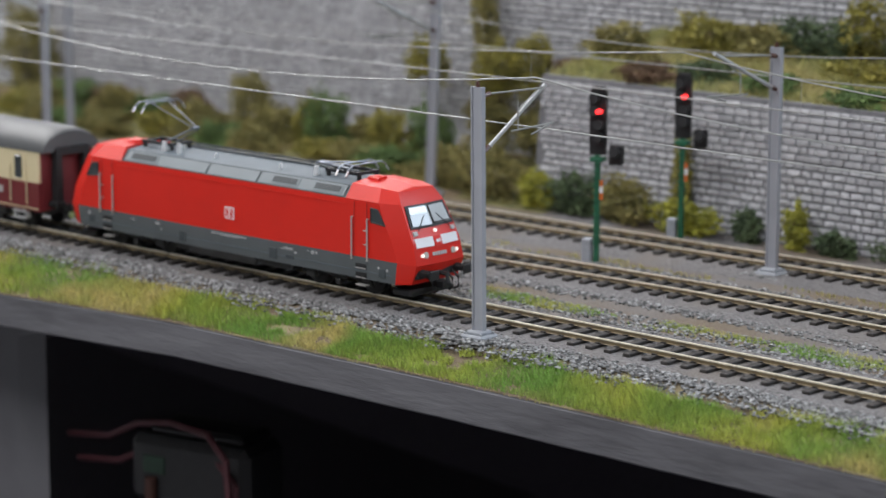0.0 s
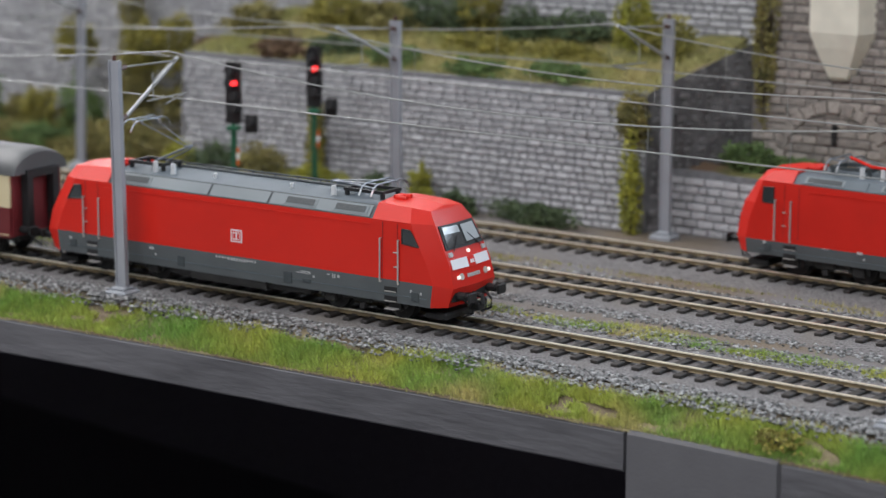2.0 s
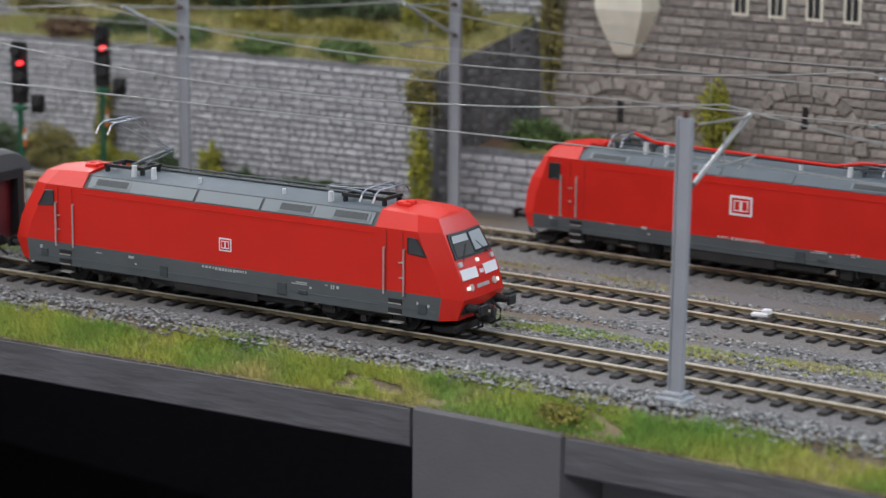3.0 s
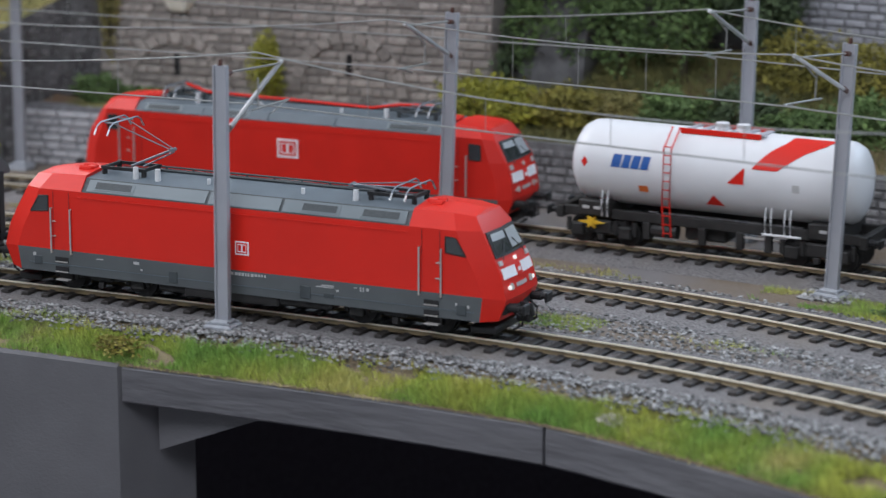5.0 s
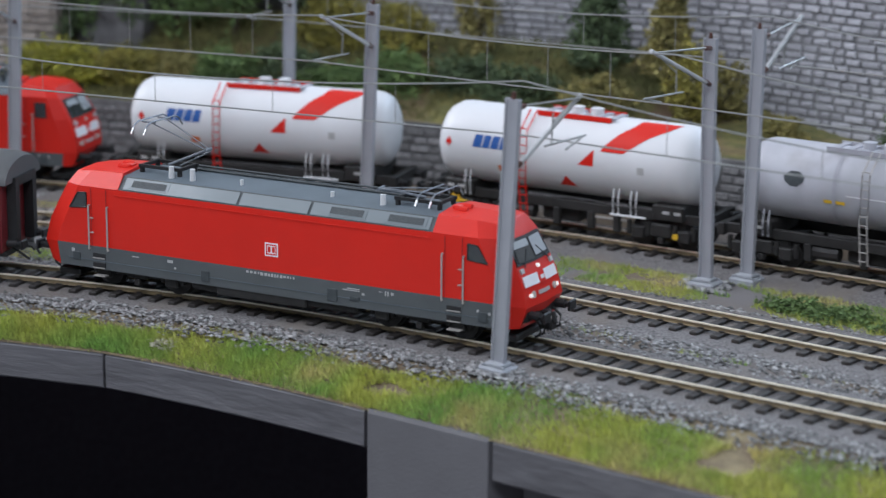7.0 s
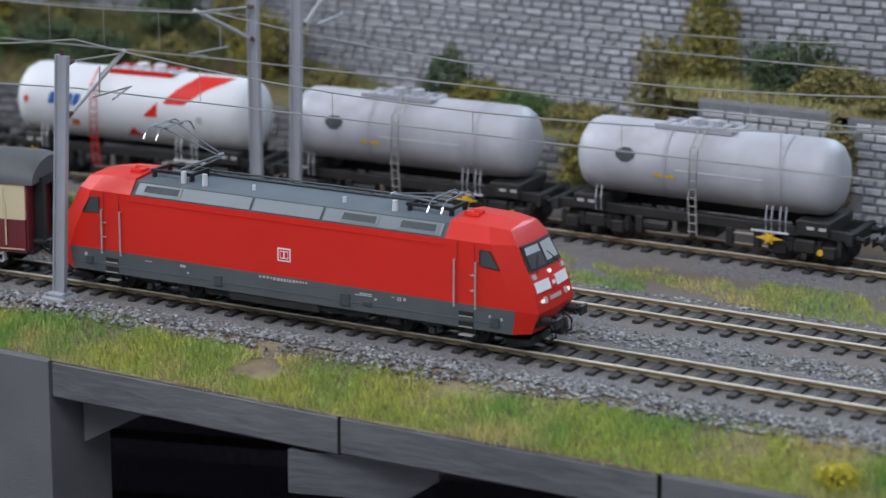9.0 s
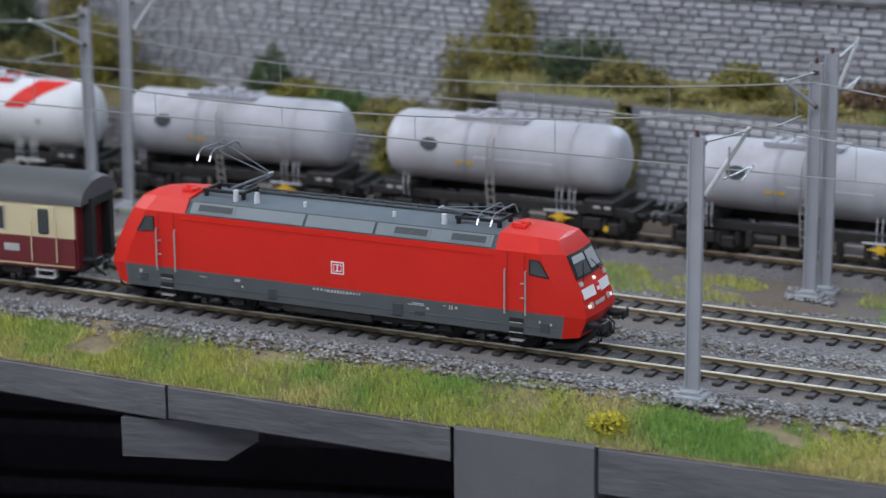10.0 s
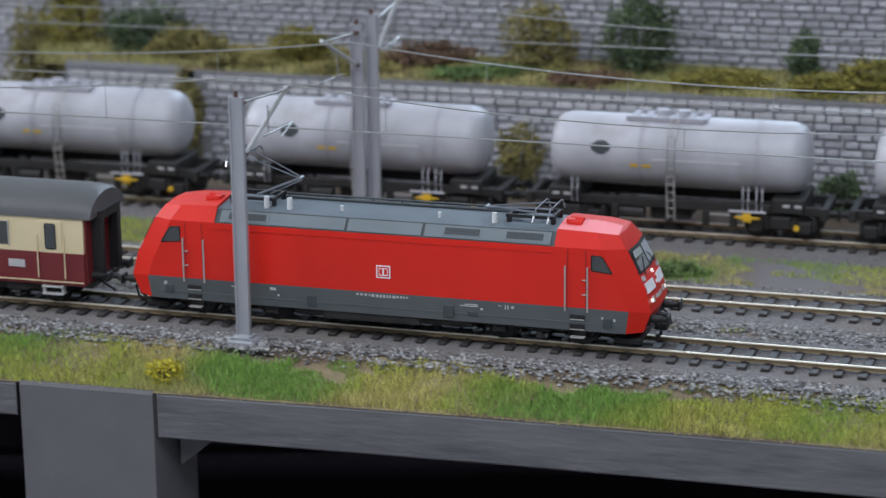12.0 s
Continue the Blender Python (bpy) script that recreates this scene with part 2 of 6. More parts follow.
def prism(bm, poly, y0, y1):
    """A polygon in x and z, drawn out from y0 to y1."""
    lo = [bm.verts.new((x, y0, z)) for x, z in poly]
    hi = [bm.verts.new((x, y1, z)) for x, z in poly]
    n = len(poly)
    bm.faces.new(lo)
    bm.faces.new(hi[::-1])
    for i in range(n):
        bm.faces.new((lo[i], lo[(i + 1) % n], hi[(i + 1) % n], hi[i]))
    return bm


def loft(bm, rings, caps=True, closed=True):
    vs = [[bm.verts.new(p) for p in r] for r in rings]
    n = len(rings[0])
    for a, b in zip(vs[:-1], vs[1:]):
        for i in range(n if closed else n - 1):
            bm.faces.new((a[i], a[(i + 1) % n], b[(i + 1) % n], b[i]))
    if caps:
        bm.faces.new(vs[0][::-1])
        bm.faces.new(vs[-1])
    return bm


# ---- plan: the front track's line, and what lies beside it ----
SLOPES = ((-160, .16), (-43, .16), (-20, .112), (-7, .075), (0, .02), (5, -.06), (10, -.15), (16, -.225), (25, -.277), (46, -.297), (160, -.30))
PX = np.arange(-160, 160.01, 0.25)
SL = np.interp(PX, [a for a, _ in SLOPES], [b for _, b in SLOPES])
SL = np.convolve(np.pad(SL, 12, "edge"), np.ones(25) / 25, "valid")
PY = np.concatenate([[0], np.cumsum((SL[1:] + SL[:-1]) / 2 * 0.25)])
PY -= np.interp(0, PX, PY)
PS = np.concatenate([[0], np.cumsum(np.hypot(0.25, np.diff(PY)))])
PS -= np.interp(0, PX, PS)


def py(x):
    return float(np.interp(x, PX, PY))


def sl(x):
    return float(np.interp(x, PX, SL))


def t2(x):
    return float(np.interp(x, (-60, -44, -5, 12, 30, 60, 90), (8.5, 9.2, 8.5, 7.4, 6.95, 6.9, 7.2)))


def t3(x):
    return float(np.interp(x, (-60, -40, 0, 15, 35, 80), (15.9, 16.4, 15.8, 16.3, 17.0, 17.5)))


def along(off, x):
    """The point at x on the line that lies off behind the front track, and its heading in degrees."""
    o = off if callable(off) else (lambda q: off)
    y = py(x) + o(x)
    s = (py(x + 0.5) + o(x + 0.5) - py(x - 0.5) - o(x - 0.5))
    return x, y, math.degrees(math.atan(s))


def on_path(s):
    x = float(np.interp(s, PS, PX))
    return x, py(x), math.degrees(math.atan(sl(x)))


def ride(s, half):
    """The pose of a vehicle whose middle is s along the front track, on two bogies half apart from it."""
    xa, ya, _ = on_path(s - half)
    xb, yb, _ = on_path(s + half)
    return at((xa + xb) / 2, (ya + yb) / 2, 0, math.degrees(math.atan2(yb - ya, xb - xa)))


GZ = -0.45


# ---- structure: ground, hall, board ----
EDGE = ((-160, -7.5), (-66, -7.0), (-57, -5.7), (-43, -5.5), (-33, -5.5), (-18.2, -5.15), (-12, -5.2), (4.4, -4.9), (15.9, -6.1), (21, -6.5), (33, -7.05), (44.5, -7.0), (50, -6.85), (63, -6.2), (75, -5.9), (160, -6))


def edge(x):
    return float(np.interp(x, [a for a, _ in EDGE], [b for _, b in EDGE]))


def strip(name, off0, off1, z0, z1, material, x0=-150, x1=150, step=2.0, cols=1):
    """A sheet between two lines beside the front track."""
    xs = np.arange(x0, x1 + 0.01, step)
    V, F = [], []
    f0 = off0 if callable(off0) else (lambda q: off0)
    f1 = off1 if callable(off1) else (lambda q: off1)
    for x in xs:
        for c in range(cols + 1):
            k = c / cols
            V.append((x, py(x) + f0(x) * (1 - k) + f1(x) * k, z0 * (1 - k) + z1 * k))
    n = cols + 1
    for i in range(len(xs) - 1):
        for c in range(cols):
            a = i * n + c
            F.append((a, a + n, a + n + 1, a + 1))
    return raw(name, V, F, material)


ground = strip("ground", -2.65, 60, GZ, GZ, SOIL, cols=6)
tagged(ground, "grey-brown scenic soil of a model railway layout", "ground", kind="structure")


def track(name, off, label, x0=-130, x1=130):
    """A track: ballast bed, two rails, and its sleepers."""
    t = thing(name, label, "railway track", "tracks")
    o = off if callable(off) else (lambda q: off)
    xs = np.arange(x0, x1 + 0.01, 0.5)
    P = []
    for x in xs:
        _, y, h = along(o, x)
        P.append((x, y, -math.sin(radians(h)), math.cos(radians(h))))

    def sweep(profile, closed=True):
        bm = B()
        loft(bm, [[(x + nx * u, y + ny * u, z) for u, z in profile] for x, y, nx, ny in P], closed=closed, caps=closed)
        return bm
    part("ballast_bed", sweep([(-2.9, GZ + 0.01), (-2.2, -0.36), (-1.8, -0.31), (1.8, -0.31), (2.2, -0.36), (2.9, GZ + 0.01)]), BED, t, "fine grey ballast bed")
    for side in (-1, 1):
        c = side * 0.845
        part("rail", sweep([(c - .06, -0.03), (c - .045, -0.07), (c - .04, -0.16), (c - .11, -0.19), (c + .11, -0.19), (c + .04, -0.16), (c + .045, -0.07), (c + .06, -0.03)]), RAIL_S, t, "brown-rusted steel rail", smooth=0)
        part("rail_head", sweep([(c - .062, -0.045), (c - .052, -0.002), (c + .052, -0.002), (c + .062, -0.045)]), RAIL, t, "bright worn rail head", smooth=0)
    return t


track_front = track("railway_track", 0.0, "front railway track with black sleepers and worn metal rails")
track_mid = track("railway_track", t2, "middle railway track with black sleepers and worn metal rails")
track_back = track("railway_track", t3, "back railway track carrying the parked tank train")


# fascia boards and pillars along the front of the layout
def fascia(x0, x1, thick=1.6, depth=1.2):
    """A board whose top front edge follows the layout's edge, its arrises worn."""
    bm = B()
    xs = [x0 + 0.06] + [e for e, _ in EDGE if x0 + .5 < e < x1 - .5] + [x1 - 0.06]
    xs = sorted(set(xs) | {float(q) for q in np.arange(x0 + 1.5, x1 - 1.0, 1.5)})
    rings = []
    for x in xs:
        y = py(x) + edge(x) + .03 * noise.noise((x * .6, 0, 3))
        e = .03 * noise.noise((x * 1.7, 5, 0))
        rings.append([(x, y, -1.45 - thick + .08), (x, y + .08, -1.45 - thick), (x, y + depth, -1.45 - thick), (x, y + depth, -1.52), (x, y + .10 + e, -1.46), (x, y, -1.53 + e)])
    loft(bm, rings)
    ob = part("fascia_board", bm, BOARD, None, smooth=20)
    tagged(ob, "dark grey painted wooden fascia board under the grass edge", "board", "fascia boards")
    return ob


fascia(-150, -90, 1.45)
fascia(-90, -18.2, 1.45)
fascia(-12.1, 4.4, 1.35)
fascia(4.4, 15.9, 1.35)
fascia(21.0, 33.0, 1.4)
fascia(33.0, 44.5, 1.35)
fascia(49.9, 100, 1.75)
fascia(100, 150)


def pillar(x0, x1, low=-22.0, back=3.0, inset=0.0, top=-1.38):
    bm = B()
    ya, yb = py(x0) + edge(x0) - 0.04 + inset, py(x1) + edge(x1) - 0.04 + inset
    V = []
    for z, g in ((low, 0), (top - .12, 0), (top, 0.12)):
        V.append([(x0, ya + g, z), (x1, yb + g, z), (x1 + 1.2, yb + back, z), (x0 + 1.2, ya + back, z)])
    loft(bm, V)
    ob = part("support_pillar", bm, PILLAR, None, smooth=0)
    tagged(ob, "grey painted square timber pillar carrying the layout edge", "pillar", "support pillars")


pillar(-18.1, -12.2)
pillar(16.0, 20.9)
pillar(44.6, 49.8)
pillar(-86.0, -74.6, back=.8, inset=7.0, top=-.5)
# cross beam ends and braces behind the boards
xa = 31.0
bm = B()
y = py(xa) + edge(xa) - .1
prism(bm, [(xa, -4.55), (xa + 4.1, -4.55), (xa + 5.4, -3.7), (xa + 5.4, -3.0), (xa, -3.0)], y, y + 3)
ob = part("beam_end", bm, BOARD, None, smooth=0)
tagged(ob, "dark grey sawn beam end under the fascia board", "beam")
for xa, wide, tall, deep in ((-71.6, 6.5, 1.6, 4.0), (-12.2, 4.3, 1.75, 1.3), (20.9, 3.6, 1.9, 1.3), (49.8, 2.2, 1.7, 1.3)):
    bm = B()
    y = py(xa) + edge(xa) + deep
    prism(bm, [(xa + .8, -3.05), (xa + .8 + wide, -3.05), (xa + .8, -3.05 - tall)], y, y + 1.0)
    ob = part("corner_brace", bm, PILLAR, None, smooth=0)
    tagged(ob, "grey painted diagonal brace behind the pillar", "brace", "corner braces")
# battens take the same near-black, so their shade is in the colour
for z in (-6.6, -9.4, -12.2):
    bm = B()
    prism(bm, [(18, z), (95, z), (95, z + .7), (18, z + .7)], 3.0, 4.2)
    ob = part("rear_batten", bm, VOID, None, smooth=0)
    tagged(ob, "wooden batten crossing the open frame under the layout, coloured dark as shade", "batten", "rear battens", "structure")

# the dark space under the layout: sheets whose near-black colour stands for its shade
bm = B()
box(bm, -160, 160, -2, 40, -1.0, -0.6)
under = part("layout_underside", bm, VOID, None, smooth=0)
tagged(under, "underside of the layout, coloured dark as shade", "underside", kind="structure")
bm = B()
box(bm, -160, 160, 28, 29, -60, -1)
tagged(part("back_panel", bm, VOID, None, smooth=0), "dark panel added behind the open frame in place of deep shade", "panel", kind="structure")
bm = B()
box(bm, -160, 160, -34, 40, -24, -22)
tagged(part("lower_shelf", bm, VOID, None, smooth=0), "lower shelf under the layout, coloured dark as shade", "shelf", kind="structure")
bm = B()
box(bm, -500, 500, -500, 500, -102, -100)
tagged(part("floor", bm, HALL, None, smooth=0), "grey hall floor", "floor", kind="structure")
for nm, b6 in (("wall_north", (-500, 500, 300, 304, -100, 280)), ("wall_south", (-500, 500, -504, -500, -100, 280)), ("wall_west", (-504, -500, -500, 304, -100, 280)), ("wall_east", (500, 504, -500, 304, -100, 280)), ("ceiling", (-504, 504, -504, 304, 280, 284))):
    bm = B()
    box(bm, *b6)
    tagged(part(nm, bm, HALL, None, smooth=0), "plain grey exhibition hall " + ("ceiling" if nm == "ceiling" else "wall"), "ceiling" if nm == "ceiling" else "wall", kind="structure")


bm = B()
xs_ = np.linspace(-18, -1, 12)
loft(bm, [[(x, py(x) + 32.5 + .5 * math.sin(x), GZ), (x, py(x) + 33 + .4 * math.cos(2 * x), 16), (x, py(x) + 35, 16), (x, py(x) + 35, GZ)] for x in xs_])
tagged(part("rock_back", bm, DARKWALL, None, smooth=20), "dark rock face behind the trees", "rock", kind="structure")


# ---- retaining walls of small stone courses ----
def stone_wall(name, label, off, x0, x1, z0, z1, bw, bh, brick, mortar, single=None, singles=0, seed=1, lean=0.0, top=None, thick=1.2, holes=()):
    rnd = random.Random(seed)
    o = off if callable(off) else (lambda q: off)
    zt = top or (lambda q: z1)
    xs = np.linspace(x0, x1, max(2, int((x1 - x0) / 2) + 1))
    bm = B()
    loft(bm, [[(x, py(x) + o(x), z0), (x, py(x) + o(x) + lean, zt(x)), (x, py(x) + o(x) + thick + lean, zt(x)), (x, py(x) + o(x) + thick, z0)] for x in xs])
    wall = part(name, bm, mortar, None, smooth=0)
    tagged(wall, label, "wall", kind="structure")
    V, F, made = [], [], 0
    me1 = None
    rows = int((z1 - z0) / bh)
    for r in sorted(range(rows), key=lambda q: abs(z0 + q * bh - 4.6)):
        z = z0 + r * bh
        x = x0 + rnd.uniform(0, bw)
        while x < x1 - 0.2:
            w = bw * rnd.uniform(0.6, 1.35)
            xe = min(x + w, x1)
            if z + bh <= zt((x + xe) / 2) + .02 and not any(a < (x + xe) / 2 < b_ and c < z + bh / 2 < d for a, b_, c, d in holes):
                g = bh * 0.11
                p = rnd.uniform(0.04, 0.11)
                k0, k1 = (z - z0) / max(zt(x) - z0, .1) * lean, (z + bh - z0) / max(zt(x) - z0, .1) * lean
                ya, yb = py(x) + o(x) + k0, py(xe) + o(xe) + k0
                if made < singles:
                    mid = ((x + xe) / 2, (ya + yb) / 2, z + bh / 2)
                    if me1 is None:
                        b1 = B()
                        box(b1, -.5, .5, -0.12, 0.05, -.5 * bh + g, .5 * bh - g, 0.03)
                        finish(b1)
                        me1 = bpy.data.meshes.new("stone")
                        b1.to_mesh(me1)
                        b1.free()
                        me1.materials.append(single)
                    ob = new("stone", me1)
                    ob.parent = wall
                    ob.matrix_basis = at(mid[0], mid[1] - p + .1, mid[2], math.degrees(math.atan2(yb - ya, xe - x))) @ Matrix.Diagonal(((xe - x) - 2 * g, 1, 1, 1))
                    made += 1
                else:
                    n = len(V)
                    j = lambda: rnd.uniform(-.025, .025)
                    c = .05
                    for xx, yy in ((x + g, ya), (xe - g, yb)):
                        sx = 1 if xx < (x + xe) / 2 else -1
                        V += [(xx, yy + k0 - k0 + .02, z + g), (xx, yy + (k1 - k0) + .02, z + bh - g), (xx + sx * c, yy - p + j(), z + g + c), (xx + sx * c, yy + (k1 - k0) - p + j(), z + bh - g - c)]
                    F += [(n + 2, n + 6, n + 7, n + 3), (n, n + 4, n + 6, n + 2), (n + 3, n + 7, n + 5, n + 1), (n, n + 2, n + 3, n + 1), (n + 4, n + 5, n + 7, n + 6)]
            x = xe
    ob = raw("stones", V, F, brick, wall)
    tagged(ob, kind="stuff")
    return wall


WA = 21.0
stone_wall("wall_lower_left", "retaining wall of small grey hewn stone courses", WA, -64, -36.7, GZ, 5.95, 0.62, 0.345, BRICK, MORTAR, BRICK_P, 300, 3, lean=0.5)
stone_wall("wall_upper_left", "tall retaining wall of small grey stone courses", 29.0, -135, -34.2, GZ, 17, 0.80, 0.36, BRICK, MORTAR, seed=4, lean=1.0, top=lambda x: 17.0)
# the return wall lies in shadow; the dark stone colour carries that
stone_wall("wall_return", "stone return wall running back to the castle, its shade put into dark stone", lambda x: float(np.interp(x, (-36.7, -34.0), (21.3, 25.5))), -36.7, -34.0, GZ, 8.2, 0.3, 0.36, BRICK_D, DARKWALL, seed=11, top=lambda x: float(np.interp(x, (-36.7, -34.0), (6.0, 8.2))))
stone_wall("wall_low_castle", "low retaining wall of rough grey stones below the castle", 22.0, -36.7, -20.0, GZ, 2.45, 0.80, 0.38, BRICK, MORTAR, BRICK_P, 120, seed=5, lean=0.2)
stone_wall("wall_low_mid", "low dark wall of rough quarry stone behind the tank train", 22.0, -20.0, 41.4, GZ, 2.45, 0.80, 0.38, BRICK_D, DARKWALL, seed=15, lean=0.2)
stone_wall("wall_castle", "castle-like wall of weathered brown stone with blind arches", 25.3, -34.0, -13.6, GZ, 17, 0.95, 0.42, BRICK_W, MORTAR_W, BRICK_WP, 260, seed=6)
UR = lambda x: float(np.interp(x, (-20, -4, 20, 40, 135), (33, 31.5, 30.5, 27.6, 27.6)))
stone_wall("wall_upper_right", "tall retaining wall of cool grey stone courses", UR, -4, 135, GZ, 13, 0.80, 0.36, BRICK_R, MORTAR, seed=7, lean=0.5, top=lambda x: float(np.interp(x, (-4, 36, 46, 63, 80, 135), (14, 11, 9.3, 9.25, 9.2, 9.2))))
stone_wall("wall_lower_right", "lower retaining wall of grey stones behind the tank train", 22.4, 41.7, 47.6, GZ, 4.75, 0.80, 0.38, BRICK_R, MORTAR, BRICK_P, 120, seed=8, lean=0.3)
stone_wall("wall_lower_east", "lower retaining wall of grey stones set back behind the tanks", 22.8, 48.2, 130, GZ, 4.65, 0.80, 0.38, BRICK_R, MORTAR, BRICK_P, 200, seed=9, lean=0.3)
bm = B()
xs_ = np.linspace(44, 130, 44)
loft(bm, [[(x, py(x) + UR(x) + .3, 9.2), (x, py(x) + UR(x) + .3, 9.4), (x, py(x) + UR(x) + 2.0, 9.4), (x, py(x) + UR(x) + 2.0, 9.2)] for x in xs_])
tagged(part("wall_coping", bm, DARKWALL, None, smooth=0), "dark coping strip on the upper wall", "coping", kind="structure")


# ---- vehicles ----
WHEELS = []


def wheelset(parent, x, r=0.62, half=0.72):
    bm = B()
    for s in (-1, 1):
        cyl(bm, (0, s * half, 0), (0, s * (half + .25), 0), r, n=20)
        cyl(bm, (0, s * (half - .06), 0), (0, s * half, 0), r + .08, n=20)
        for k in range(6):
            a = k * math.pi / 3
            box(bm, -.05, .05, s * (half + .13) - .14, s * (half + .13) + .14, .15, r * .8, 0, pose(0, 0, 0, 0, math.degrees(a), 0))
    cyl(bm, (0, -half, 0), (0, half, 0), .12, n=8)
    ob = part("wheelset", bm, UNDER, parent, "dark spoked steel wheelset")
    ob.location = (x * U, 0, r * U)
    return ob


def bogie(parent, x, base, name="bogie", rolls=False, h=1.15, r=0.62):
    bm = B()
    for s in (-1, 1):
        box(bm, -base / 2 - .5, base / 2 + .5, s * 1.22 - .12, s * 1.22 + .12, .55, .85, .04)
        for k in (-1, 1):
            box(bm, k * base / 2 - .28, k * base / 2 + .28, s * 1.3 - .16, s * 1.3 + .16, .36, .86, .05)
            cyl(bm, (k * base / 2 - .42, s * 1.3, .5), (k * base / 2 - .42, s * 1.3, 1.05), .11, n=8)
            cyl(bm, (k * base / 2 + .42, s * 1.3, .5), (k * base / 2 + .42, s * 1.3, 1.05), .11, n=8)
        box(bm, -.45, .45, s * 1.3 - .15, s * 1.3 + .15, .5, 1.05, .06)
        box(bm, -.12, .12, s * 1.35 - .12, s * 1.35 + .12, .25, .5, .03)
    box(bm, -base / 2, base / 2, -1.1, 1.1, .65, h, .05)
    ob = part(name, bm, UNDER, parent, "black bogie frame")
    ob.location.x = x * U
    for k in (-1, 1):
        w = wheelset(ob, k * base / 2, r)
        if rolls:
            WHEELS.append((w, k * base / 2, r))
    return ob


def buffers(parent, x, s, z=1.22):
    for side in (-1, 1):
        bm = B()
        cyl(bm, (x - s * .75, side * 1.0, z), (x - s * .3, side * 1.0, z), .16, n=10)
        cyl(bm, (x - s * .35, side * 1.0, z), (x - s * .08, side * 1.0, z), .11, n=10)
        box(bm, *sorted((x - s * .1, x)), side * 1.0 - .28, side * 1.0 + .28, z - .19, z + .19, .04)
        part("buffer", bm, BLACK, parent, "black buffer with a flat head")


def raked(bm, stations):
    loft(bm, stations, caps=False, closed=False)


def sheet(bm, pts):
    return bm.faces.new([bm.verts.new(p) for p in pts])


def slab(bm, quad, out, d):
    """A thin plate over a polygon, raised by d along out."""
    o = Vector(out).normalized()
    lo = [bm.verts.new(Vector(p) - o * .03) for p in quad]
    hi = [bm.verts.new(Vector(p) + o * d) for p in quad]
    n = len(quad)
    bm.faces.new(lo[::-1])
    bm.faces.new(hi)
    for i in range(n):
        bm.faces.new((lo[i], lo[(i + 1) % n], hi[(i + 1) % n], hi[i]))
    return bm


def lerp3(a, b, k):
    return tuple(p + (q - p) * k for p, q in zip(a, b))


def emblem(parent, x, y, z, w, h):
    """The operator's mark as plain shapes: a white plate with a red rim and two red bars."""
    bm = B()
    box(bm, x - w / 2, x + w / 2, y - .015, y + .02, z - h / 2, z + h / 2)
    p = part("emblem", bm, WHITE, parent, "white plate with a red rim")
    bm = B()
    t = w * .09
    for a in ((x - w / 2 + t, x + w / 2 - t, z + h / 2 - 2 * t, z + h / 2 - t), (x - w / 2 + t, x + w / 2 - t, z - h / 2 + t, z - h / 2 + 2 * t), (x - w / 2 + t, x - w / 2 + 2 * t, z - h / 2 + t, z + h / 2 - t), (x + w / 2 - 2 * t, x + w / 2 - t, z - h / 2 + t, z + h / 2 - t),
              (x - w * .27, x - w * .06, z - h * .22, z + h * .22), (x + w * .06, x + w * .27, z - h * .22, z + h * .22)):
        box(bm, a[0], a[1], y - .02, y, a[2], a[3])
    tagged(part("emblem_mark", bm, RED, p), kind="stuff")


